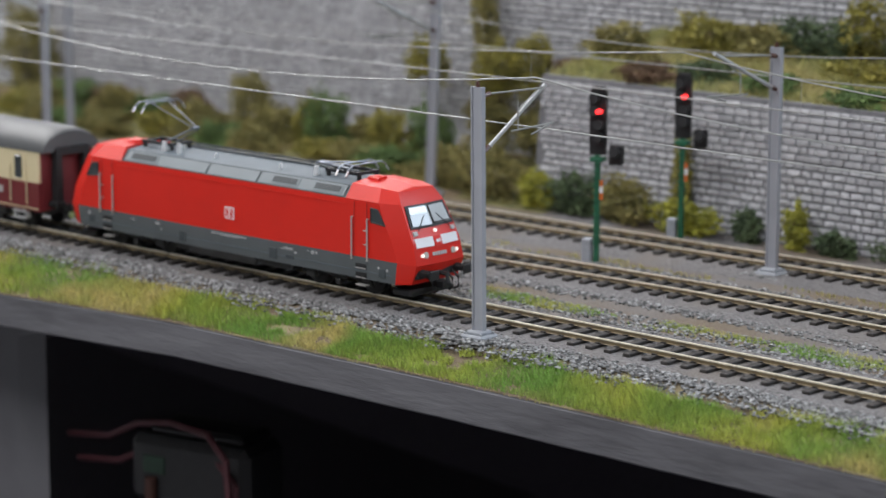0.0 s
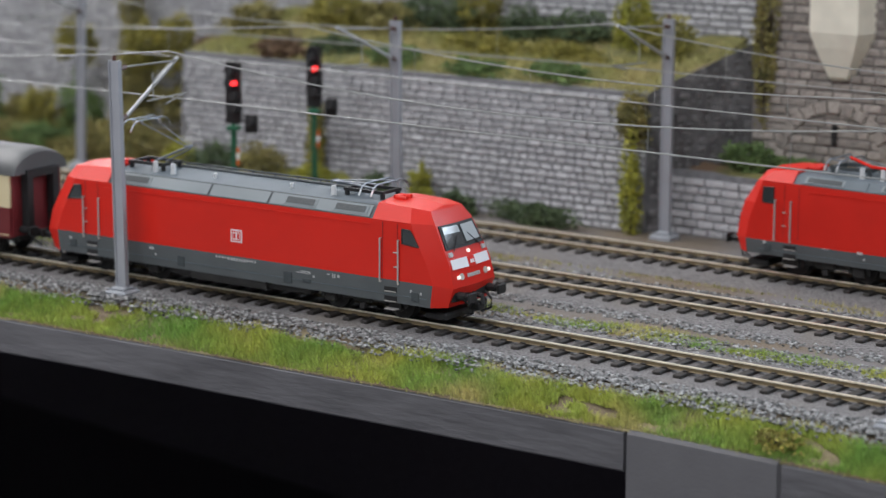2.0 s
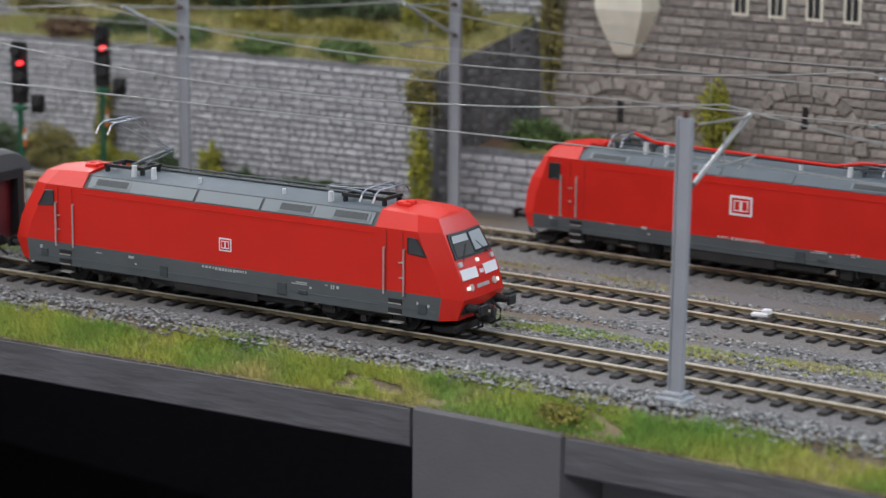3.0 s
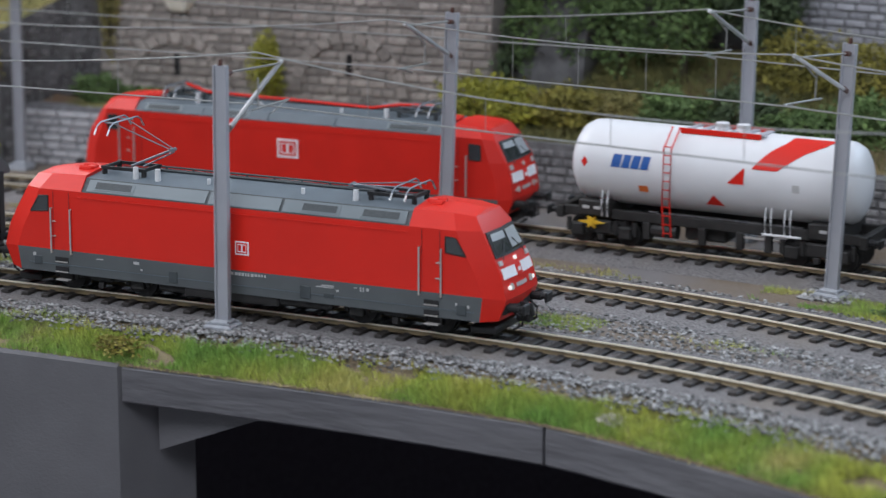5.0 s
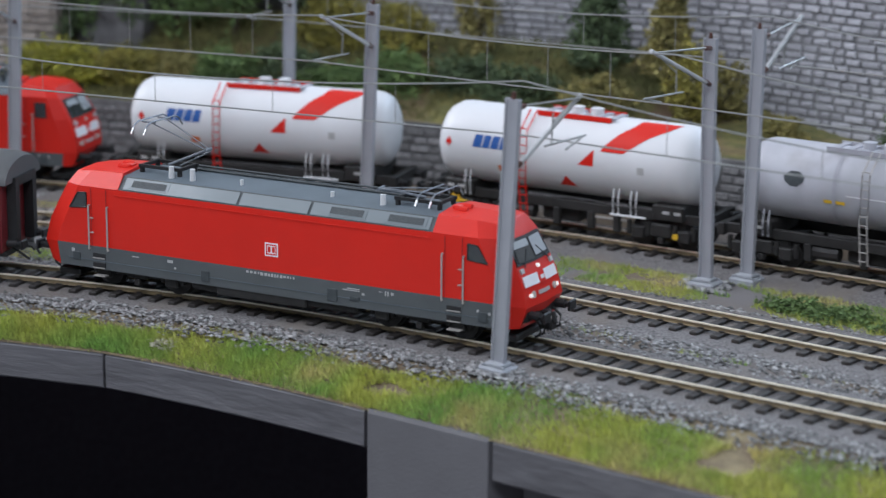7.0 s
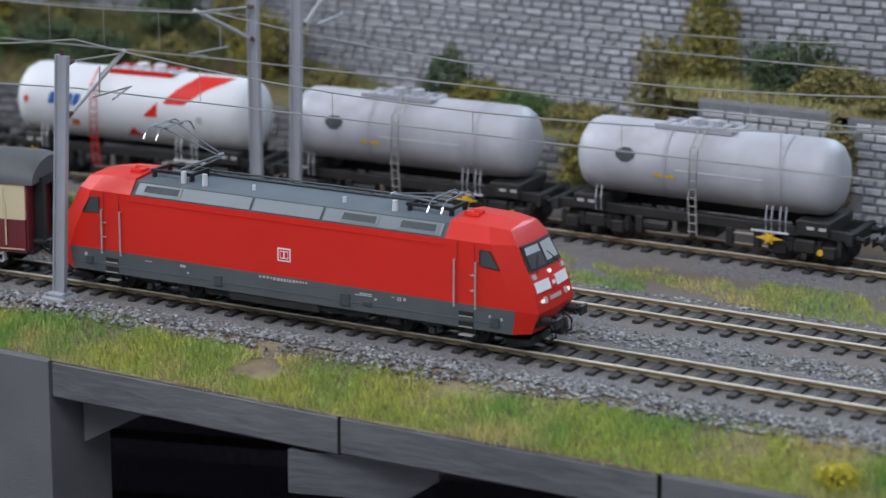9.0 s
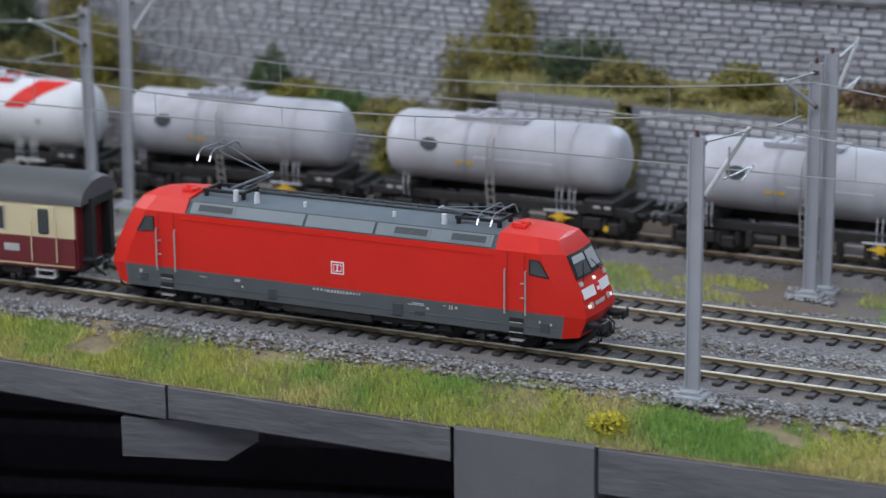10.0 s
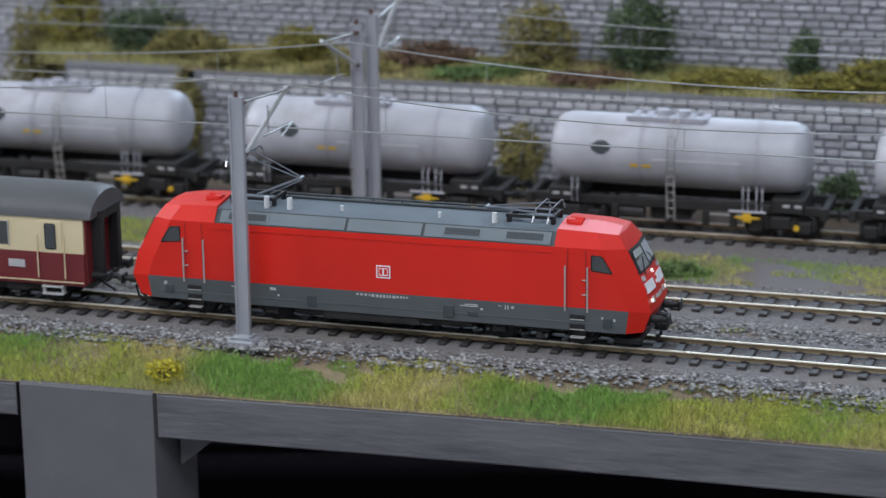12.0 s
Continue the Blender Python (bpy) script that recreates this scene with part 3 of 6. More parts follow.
def locomotive(kind, label, body_red, rolls=False):
    """A four-axle electric locomotive with raked cabs. kind 1: grey roof hoods; kind 2: boxier, with a roof line of red cable."""
    loco = thing("electric_locomotive", label, "locomotive")
    one = kind == 1
    # half section levels: bottom, skirt top, waist, sill, cant rail, roof edge, roof middle
    if one:
        Z = (0.75, 1.63, 2.4, 2.98, 3.90, 4.46, 4.60)
        Wd = (1.68, 1.70, 1.70, 1.70, 1.66, 1.22, 0.0)
        XB = (9.46, 9.58, 9.30, 8.98, 8.55, 8.25, 8.2)
        XC = (10.05, 10.34, 10.12, 9.86, 9.36, 9.02, 8.95)
        ZC = (0.78, 1.55, 2.4, 2.92, 3.86, 4.32, 4.42)
        WC = (1.36, 1.40, 1.36, 1.32, 1.22, 1.02, 0.0)
        xr = 6.75
    else:
        Z = (0.85, 1.45, 2.3, 2.98, 3.95, 4.40, 4.52)
        Wd = (1.68, 1.70, 1.70, 1.70, 1.67, 1.25, 0.0)
        XB = (9.7, 9.75, 9.6, 9.35, 9.0, 8.7, 8.6)
        XC = (10.1, 10.3, 10.2, 10.0, 9.45, 9.15, 9.05)
        ZC = (0.85, 1.45, 2.3, 2.95, 3.85, 4.28, 4.38)
        WC = (1.42, 1.45, 1.42, 1.40, 1.3, 1.05, 0.0)
        xr = 7.6
    nl = len(Z)

    def half(side, X, ZZ, WW):
        return [(X[i], side * WW[i], ZZ[i]) for i in range(nl)]
    shell, skirt, hood, deck = B(), B(), B(), B()
    zin = 0.10  # the roof hoods lie a little inside the cab roofs
    for e in (-1, 1):
        for side in (-1, 1):
            a = [(e * xr, side * Wd[i], Z[i]) for i in range(nl)]
            b = [(e * XB[i], side * Wd[i] * (1 if i < 5 else .97), Z[i] - (0.05 if i >= 5 else 0)) for i in range(nl)]
            c = [(e * XC[i], side * WC[i], ZC[i]) for i in range(nl)]
            for i in range(nl - 1):
                tgt = skirt if i == 0 else shell
                sheet(tgt, (a[i], b[i], b[i + 1], a[i + 1]))
                sheet(shell, (b[i], c[i], c[i + 1], b[i + 1]))
        # front face in bands, bowed a little
        for i in range(nl - 1):
            l0, l1 = (e * XC[i], -WC[i], ZC[i]), (e * XC[i + 1], -WC[i + 1], ZC[i + 1])
            r0, r1 = (e * XC[i], WC[i], ZC[i]), (e * XC[i + 1], WC[i + 1], ZC[i + 1])
            m0, m1 = (e * (XC[i] + .08), 0, ZC[i]), (e * (XC[i + 1] + (.08 if i < nl - 2 else 0)), 0, ZC[i + 1])
            sheet(shell, (l0, m0, m1, l1))
            sheet(shell, (m0, r0, r1, m1))
        sheet(shell, [(e * XC[0], -WC[0], ZC[0]), (e * XC[0], WC[0], ZC[0]), (e * XB[0], Wd[0], Z[0]), (e * XB[0], -Wd[0], Z[0])])
        sheet(shell, [(e * xr, s * Wd[i], Z[i]) for s, ii in ((-1, range(3, nl)), (1, range(nl - 2, 2, -1))) for i in ii])
    for side in (-1, 1):
        a = [(-xr, side * Wd[i], Z[i]) for i in range(nl)]
        b = [(xr, side * Wd[i], Z[i]) for i in range(nl)]
        sheet(skirt, (a[0], b[0], b[1], a[1]))
        for i in range(1, 4):
            sheet(shell, (a[i], b[i], b[i + 1], a[i + 1]))
        # sloping hoods, lowered a little
        h = lambda x, i: (x, side * (Wd[i] - (.03 if i == 4 else .0)), Z[i] - (zin if i > 4 else .03))
        sheet(hood, (h(-xr, 4), h(xr, 4), h(xr, 5), h(-xr, 5)))
        sheet(deck, (h(-xr, 5), h(xr, 5), (xr, 0, Z[6] - zin - .02), (-xr, 0, Z[6] - zin - .02)))
    sheet(skirt, [(-XB[0], -1.6, Z[0] + .02), (XB[0], -1.6, Z[0] + .02), (XB[0], 1.6, Z[0] + .02), (-XB[0], 1.6, Z[0] + .02)])
    for bm in (shell, skirt, hood, deck):
        bmesh.ops.remove_doubles(bm, verts=bm.verts, dist=.004)
    part("body_shell", shell, body_red, loco, "bright red painted body shell", smooth=11)
    part("skirt", skirt, SKIRT, loco, "dark grey lower skirt", smooth=28)
    hd = part("roof_hood", hood, GRILLE if one else ROOF, loco, "grey sloping roof hood", smooth=28)
    part("roof_deck", deck, ROOF, loco, "grey roof deck", smooth=28)
    # hood panels with recessed joints and grilles
    for side in (-1, 1):
        n = Vector((0, side * .56, .44)).normalized()
        lo = lambda x, k: lerp3((x, side * (Wd[4] - .03), Z[4] - .03), (x, side * Wd[5], Z[5] - zin), k)
        xs = (-6.6, -1.42, 1.62, 6.62) if one else (-7.4, -4.2, -1.0, 2.2, 7.4)
        for xa, xb in zip(xs[:-1], xs[1:]):
            bm = B()
            slab(bm, (lo(xa + .06, .12), lo(xb - .06, .12), lo(xb - .06, .90), lo(xa + .06, .90)), n, .03)
            p = part("roof_panel", bm, ROOF_L if one else ROOF, loco, "pale grey roof panel")
            bm = B()
            slab(bm, (lo(xa + .25, .04), lo(xb - .25, .04), lo(xb - .25, .08), lo(xa + .25, .08)), n, .02)
            part("gutter", bm, GRILLE, p)
        for gx in ((-6.3, -4.55), (2.35, 3.95), (4.75, 6.4)) if one else ((-7.1, -5.3), (-3.6, -2.0), (4.6, 6.6)):
            bm = B()
            slab(bm, (lo(gx[0], .24), lo(gx[1], .24), lo(gx[1], .82), lo(gx[0], .82)), n, .05)
            g = part("grille", bm, ROOF_L, loco, "framed ventilation grille")
            bm = B()
            for k in range(6):
                k0 = .32 + k * .073
                slab(bm, (lo(gx[0] + .12, k0), lo(gx[1] - .12, k0), lo(gx[1] - .12, k0 + .062), lo(gx[0] + .12, k0 + .062)), n, .065)
            part("grille_slats", bm, GRILLE, g)
        # rain strip, letters on the skirt, small plates
        bm = B()
        box(bm, -6.9, 6.7, side * 1.68 - .02, side * 1.68 + .02, 3.66, 3.70)
        part("rain_strip", bm, body_red, loco)
        rb = random.Random(5)
        bm = B()
        x = -1.0
        while x < 1.1:
            w = rb.uniform(.05, .12)
            box(bm, x, x + w, side * 1.70 - .012, side * 1.70 + .012, 1.44 if abs(x) < .5 else 1.47, 1.55)
            x += w + rb.uniform(.04, .07)
        for x, z, w, hh in ((-8.9, 1.3, .12, .14), (-6.1, 1.42, .3, .03), (-4.5, 1.4, .24, .10), (-4.2, 1.18, .08, .07), (-2.9, 1.2, .06, .05), (3.1, 1.36, .7, .03), (3.3, 1.42, .5, .04), (4.6, 1.46, .12, .03), (4.85, 1.36, .05, .16), (4.95, 1.36, .05, .16), (5.1, 1.4, .1, .1), (3.9, 1.25, .1, .08), (8.55, 1.25, .07, .1), (9.0, 1.2, .08, .1)):
            box(bm, x, x + w, side * 1.70 - .012, side * 1.70 + .012, z, z + hh)
        tagged(part("side_marking", bm, PALE, loco, "small pale painted marking"), kind="stuff")
        bm = B()
        for x, z, w, hh in ((-8.85, 1.0, .34, .32), (-3.0, .88, .36, .42), (2.45, .88, .42, .46), (4.3 - .9, 1.0, .4, .16), (8.6, .92, .36, .36)):
            part("skirt_flap", box(B(), x, x + w, side * 1.70 - .03, side * 1.70 + .03, z, z + hh, .015), GRILLE, loco, "dark grey equipment flap")
        bm = B()
        box(bm, -9.1, 9.3, side * 1.70 - .012, side * 1.70 + .012, 1.06, 1.08)
        part("skirt_seam", bm, ROOF, loco)
        # doors, steps, handrails, cab windows at both ends
        for e in (-1, 1):
            xs2 = (7.18, 8.03) if one else (7.6, 8.35)
            for x in xs2:
                bm = B()
                cyl(bm, (e * x, side * 1.78, 1.50), (e * x, side * 1.78, 3.22), .035, n=7)
                for z in (1.52, 3.2):
                    cyl(bm, (e * x, side * 1.69, z), (e * x, side * 1.79, z), .03, n=6)
                part("handrail", bm, HANDLE, loco, "thin grey handrail")
            bm = B()
            for z in (2.16, 2.72):
                cyl(bm, (e * 7.9, side * 1.69, z), (e * 7.9, side * 1.78, z), .03, n=7)
                cyl(bm, (e * 7.82, side * 1.77, z), (e * 7.98, side * 1.77, z), .022, n=6)
            part("door_handle", bm, HANDLE, loco)
            bm = B()
            for x in (7.26, 7.95):
                box(bm, *sorted((e * x - .008, e * x + .008)), side * 1.70 - .008, side * 1.70 + .008, 1.63, 3.85)
            part("door_seam", bm, MAROON, loco)
            bm = B()
            for z in (1.36, 1.0):
                box(bm, *sorted((e * 7.34, e * 7.92)), side * 1.70 - .02, side * 1.70 + .02, z - .2, z, .01)
            st = part("step_recess", bm, BLACK, loco)
            bm = B()
            for z in (1.16, .78, .46):
                box(bm, *sorted((e * 7.36, e * 7.9)), side * 1.62 - .12, side * 1.62 + .12, z, z + .04)
            part("step", bm, HANDLE, st, "grey metal step")
            win = [(8.17, 3.66), (8.56, 3.63), (8.95, 3.03), (8.17, 3.10)] if one else [(8.45, 3.7), (8.95, 3.68), (8.98, 3.05), (8.45, 3.05)]
            bm = B()
            slab(bm, [(e * x, side * 1.69, z) for x, z in win], (0, side, 0), .02)
            wn = part("side_window", bm, GLASS, loco, "dark cab side window")
            bm = B()
            for p, q in zip(win, win[1:] + win[:1]):
                cyl(bm, (e * p[0], side * 1.71, p[1]), (e * q[0], side * 1.71, q[1]), .028, n=5)
            part("window_seal", bm, BLACK, wn)
        if one:
            emblem(loco, .1 * 1, side * 1.705, 2.46, .56, .50) if side < 0 else emblem(loco, -.1, 1.705, 2.46, .56, .50)
        else:
            emblem(loco, 0, side * 1.705, 2.86, 1.0, .80)
    # cab fronts
    for e in (-1, 1):
        def fp(y, k, i=3, out=.03):
            """A place on the front face: y across, k up the band i."""
            x = XC[i] + (XC[i + 1] - XC[i]) * k
            w = WC[i] + (WC[i + 1] - WC[i]) * k
            return (e * (x + .08 * (1 - abs(y) / w) + out), y, ZC[i] + (ZC[i + 1] - ZC[i]) * k)
        n = (e, 0, .45)
        bm = B()
        slab(bm, (fp(-1.24, .02), fp(0, .02), fp(0, .94), fp(-1.12, .94)), n, .02)
        slab(bm, (fp(0, .02), fp(1.24, .02), fp(1.12, .94), fp(0, .94)), n, .02)
        fr = part("windscreen_frame", bm, BLACK, loco, "black windscreen frame")
        for s in (-1, 1):
            bm = B()
            slab(bm, (fp(s * .06, .10), fp(s * 1.12, .10), fp(s * 1.01, .86), fp(s * .06, .86)), n, .05)
            pn = part("pane", bm, GLASS, fr, "dark windscreen pane")
            bm = B()
            k0 = .18 if s * e > 0 else .58
            slab(bm, (fp(s * .09, k0), fp(s * 1.05, k0), fp(s * .97, .83), fp(s * .09, .83)), n, .055)
            part("sun_blind", bm, SCREEN, fr, "pale blind behind the windscreen")
            bm = B()
            cyl(bm, fp(s * .9, -.05, 3, .1), fp(s * .35, .5, 3, .1), .02, n=5)
            part("wiper", bm, BLACK, fr)
            # lamps
            bm = B()
            slab(bm, [fp(s * (.80 + .12 * math.cos(a)), .43 + .15 * math.sin(a), 1, .01) for a in [k * .628 for k in range(10)]], n, .05)
            part("lamp_ring", bm, LENS, loco, "chrome lamp surround")
            bm = B()
            y0 = s * 1.0
            slab(bm, [fp(y0 + .07 * math.cos(a), .43 + .085 * math.sin(a), 1, .03) for a in [k * .628 for k in range(10)]], n, .06)
            part("headlamp", bm, LAMP if e > 0 and one else LENS, loco, "lit white headlamp" if e > 0 and one else "unlit headlamp")
            bm = B()
            slab(bm, (fp(s * .24, .80, 1), fp(s * 1.22, .80, 1), fp(s * 1.22, .36, 2), fp(s * .24, .36, 2)), n, .012)
            part("white_panel", bm, WHITE, loco, "white warning panel")
            bm = B()
            slab(bm, (fp(s * 1.0, .55, 2), fp(s * 1.2, .55, 2), fp(s * 1.2, .85, 2), fp(s * 1.0, .85, 2)), n, .05)
            part("socket_plate", bm, PALE, loco)
            bm = B()
            slab(bm, (fp(s * .95, .25, 0), fp(s * 1.3, .25, 0), fp(s * 1.3, .5, 0), fp(s * .95, .5, 0)), n, .03)
            part("jack_recess", bm, BLACK, loco, "dark recess in the apron")
        bm = B()
        slab(bm, (fp(-.2, .76, 1), fp(.2, .76, 1), fp(.2, .32, 2), fp(-.2, .32, 2)), n, .02)
        pl = part("front_emblem", bm, RED, loco, "small red framed plate")
        bm = B()
        for y in (-.1, .04):
            slab(bm, (fp(y, .92, 1), fp(y + .08, .92, 1), fp(y + .08, .12, 2), fp(y, .12, 2)), n, .03)
        tagged(part("emblem_mark", bm, WHITE, pl), kind="stuff")
        bm = B()
        for k in range(6):
            y = -.42 + k * .14
            slab(bm, (fp(y, .36, 1), fp(y + .09, .36, 1), fp(y + .09, .52, 1), fp(y, .52, 1)), n, .015)
        tagged(part("front_marking", bm, PALE, loco, "small pale painted marking"), kind="stuff")
        bm = B()
        slab(bm, [fp(.07 * math.cos(a), .72 + .13 * math.sin(a), 2, .02) for a in [k * .628 for k in range(10)]], n, .06)
        part("top_lamp", bm, LAMP if e > 0 and one else LENS, loco, "lit upper headlamp" if e > 0 and one else "unlit upper headlamp")
        bm = B()
        box(bm, *sorted((e * 9.2, e * 10.28)), -1.25, 1.25, .98, 1.42, .05)
        for y in (-.75, -.45, .45, .8):
            chain(bm, [(e * 10.2, y, 1.15), (e * 10.55, y + .05, .85), (e * 10.5, y + .12, .45), (e * 10.3, y + .1, .35)], .05, 6)
        chain(bm, [(e * 10.1, 0, 1.15), (e * 10.7, 0, 1.1), (e * 10.75, 0, .75)], .1, 6)
        box(bm, *sorted((e * 10.2, e * 10.7)), -.22, .22, .55, .85, .04)
        part("coupling_gear", bm, BLACK, loco, "black coupling hook and brake hoses")
        bm = B()
        box(bm, *sorted((e * 8.9, e * 9.9)), -1.25, 1.25, .22, .5, .06)
        part("rail_guard", bm, BLACK, loco, "black rail guard")
        buffers(loco, e * 10.97, e)
    bm = B()
    box(bm, -3.6, 3.6, -1.5, 1.5, .45, .95, .08)
    box(bm, -2.4, 1.5, -1.62, 1.62, .40, .9, .06)
    part("transformer_box", bm, UNDER, loco, "black transformer casing")
    for e in (-1, 1):
        bogie(loco, e * 6.1, 3.1, rolls=rolls)
    # roof gear
    zr = Z[5] - zin + .06
    bm = B()
    chain(bm, [(-5.0, .95, zr + .16), (5.0, .95, zr + .16)], .04, 6)
    for x in np.linspace(-4.6, 4.6, 9):
        cyl(bm, (x, .95, zr - .02), (x, .95, zr + .16), .04, n=7)
    box(bm, -5.0, 5.0, .82, 1.08, zr - .01, zr + .07, .02)
    part("roof_conduit", bm, GRILLE, loco, "dark roof conduit along the deck edge")
    if not one:
        bm = B()
        chain(bm, [(-5.6, -.5, zr + .75), (-4.6, -.5, zr + .45), (3.4, -.4, zr + .3), (4.6, -.3, zr + .5), (6.2, -.3, zr + .55)], .07, 7)
        part("roof_cable", bm, RED, loco, "red high-voltage roof line")
    for x, y, hh in ((-4.9, -.75, .42), (-3.95, -.75, .42), (-1.9, -.55, .2), (2.0, -.55, .2), (4.2, -.7, .36)):
        bm = B()
        cyl(bm, (x, y, zr - .05), (x, y, zr + hh), .12 if hh > .3 else .07, .10 if hh > .3 else .07, 10)
        part("insulator", bm, INSUL, loco, "white ceramic insulator")
    for e in (-1, 1):
        bm = B()
        cyl(bm, (e * 7.0, -.45, Z[6] - .06), (e * 7.5, -.45, Z[6] - .06), .11, n=8)
        cyl(bm, (e * 7.0, -.15, Z[6] - .02), (e * 7.5, -.15, Z[6] - .02), .11, n=8)
        box(bm, *sorted((e * 6.9, e * 7.2)), -.5, -.1, Z[6] - .12, Z[6] + .06, .02)
        part("horn", bm, body_red, loco, "red roof horns")

    def panto(e, up):
        """A single-arm pantograph; its knee points to the loco's middle."""
        base = zr + .28
        xb = e * 5.55
        bm = B()
        for y in (-.55, .55):
            box(bm, *sorted((e * 4.6, e * 6.5)), y - .06, y + .06, base - .08, base + .04)
        for x in (4.7, 6.4):
            box(bm, *sorted((e * x - .06, e * x + .06)), -.6, .6, base - .08, base + .04)
            for y in (-.5, .5):
                cyl(bm, (e * x, y, zr - .1), (e * x, y, base - .05), .1, n=8)
        p = part("pantograph", bm, BLACK if one else GRILLE, loco, "single-arm pantograph, raised" if up else "single-arm pantograph, folded down")
        knee = Vector((e * 3.75, 0, 5.46)) if up else Vector((e * 3.7, 0, base + .12))
        head = Vector((e * 6.05, 0, 6.38)) if up else Vector((e * 6.1, 0, base + .3))
        bm = B()
        cyl(bm, (xb, 0, base), knee, .05, n=7)
        cyl(bm, (e * 5.1, .12, base), knee + Vector((0, .12, -.1)), .03, n=6)
        for s in (-1, 1):
            cyl(bm, knee + Vector((0, s * .1, 0)), head + Vector((0, s * .5, 0)), .026, n=6)
        cyl(bm, knee + Vector((0, -.2, 0)), knee + Vector((0, .2, 0)), .07, n=7)
        part("arm", bm, ARM, p, "thin dark pantograph arm")
        bm = B()
        for dx in (-.28, .28):
            pts = [head + Vector((dx, y, z)) for y, z in ((-1.25, -.32), (-1.05, -.06), (-.8, .05), (.8, .05), (1.05, -.06), (1.25, -.32))]
            chain(bm, pts, .032, 6)
        for y in (-.5, .5):
            cyl(bm, head + Vector((-.3, y, -.02)), head + Vector((.3, y, -.02)), .035, n=6)
        co = part("collector", bm, ARM, p, "dark collector head")
        for dx in (-.28, .28):
            for y in (-1, 1):
                part("horn_tip", cyl(B(), head + Vector((dx, y * 1.12, -.16)), head + Vector((dx, y * 1.27, -.36)), .04, n=6), SILVER, co, "bright horn tip")
    panto(-1, one)
    panto(1, False)
    return loco


loco_main = locomotive(1, "bright red electric locomotive with grey roof and skirt pulling a coach", RED, rolls=True)
loco_main.name = "electric_locomotive"
loco_back = locomotive(2, "red electric locomotive parked at the head of the tank train", RED_B)
h = along(t3, -17.5)
loco_back.matrix_basis = at(h[0], h[1], 0, h[2])


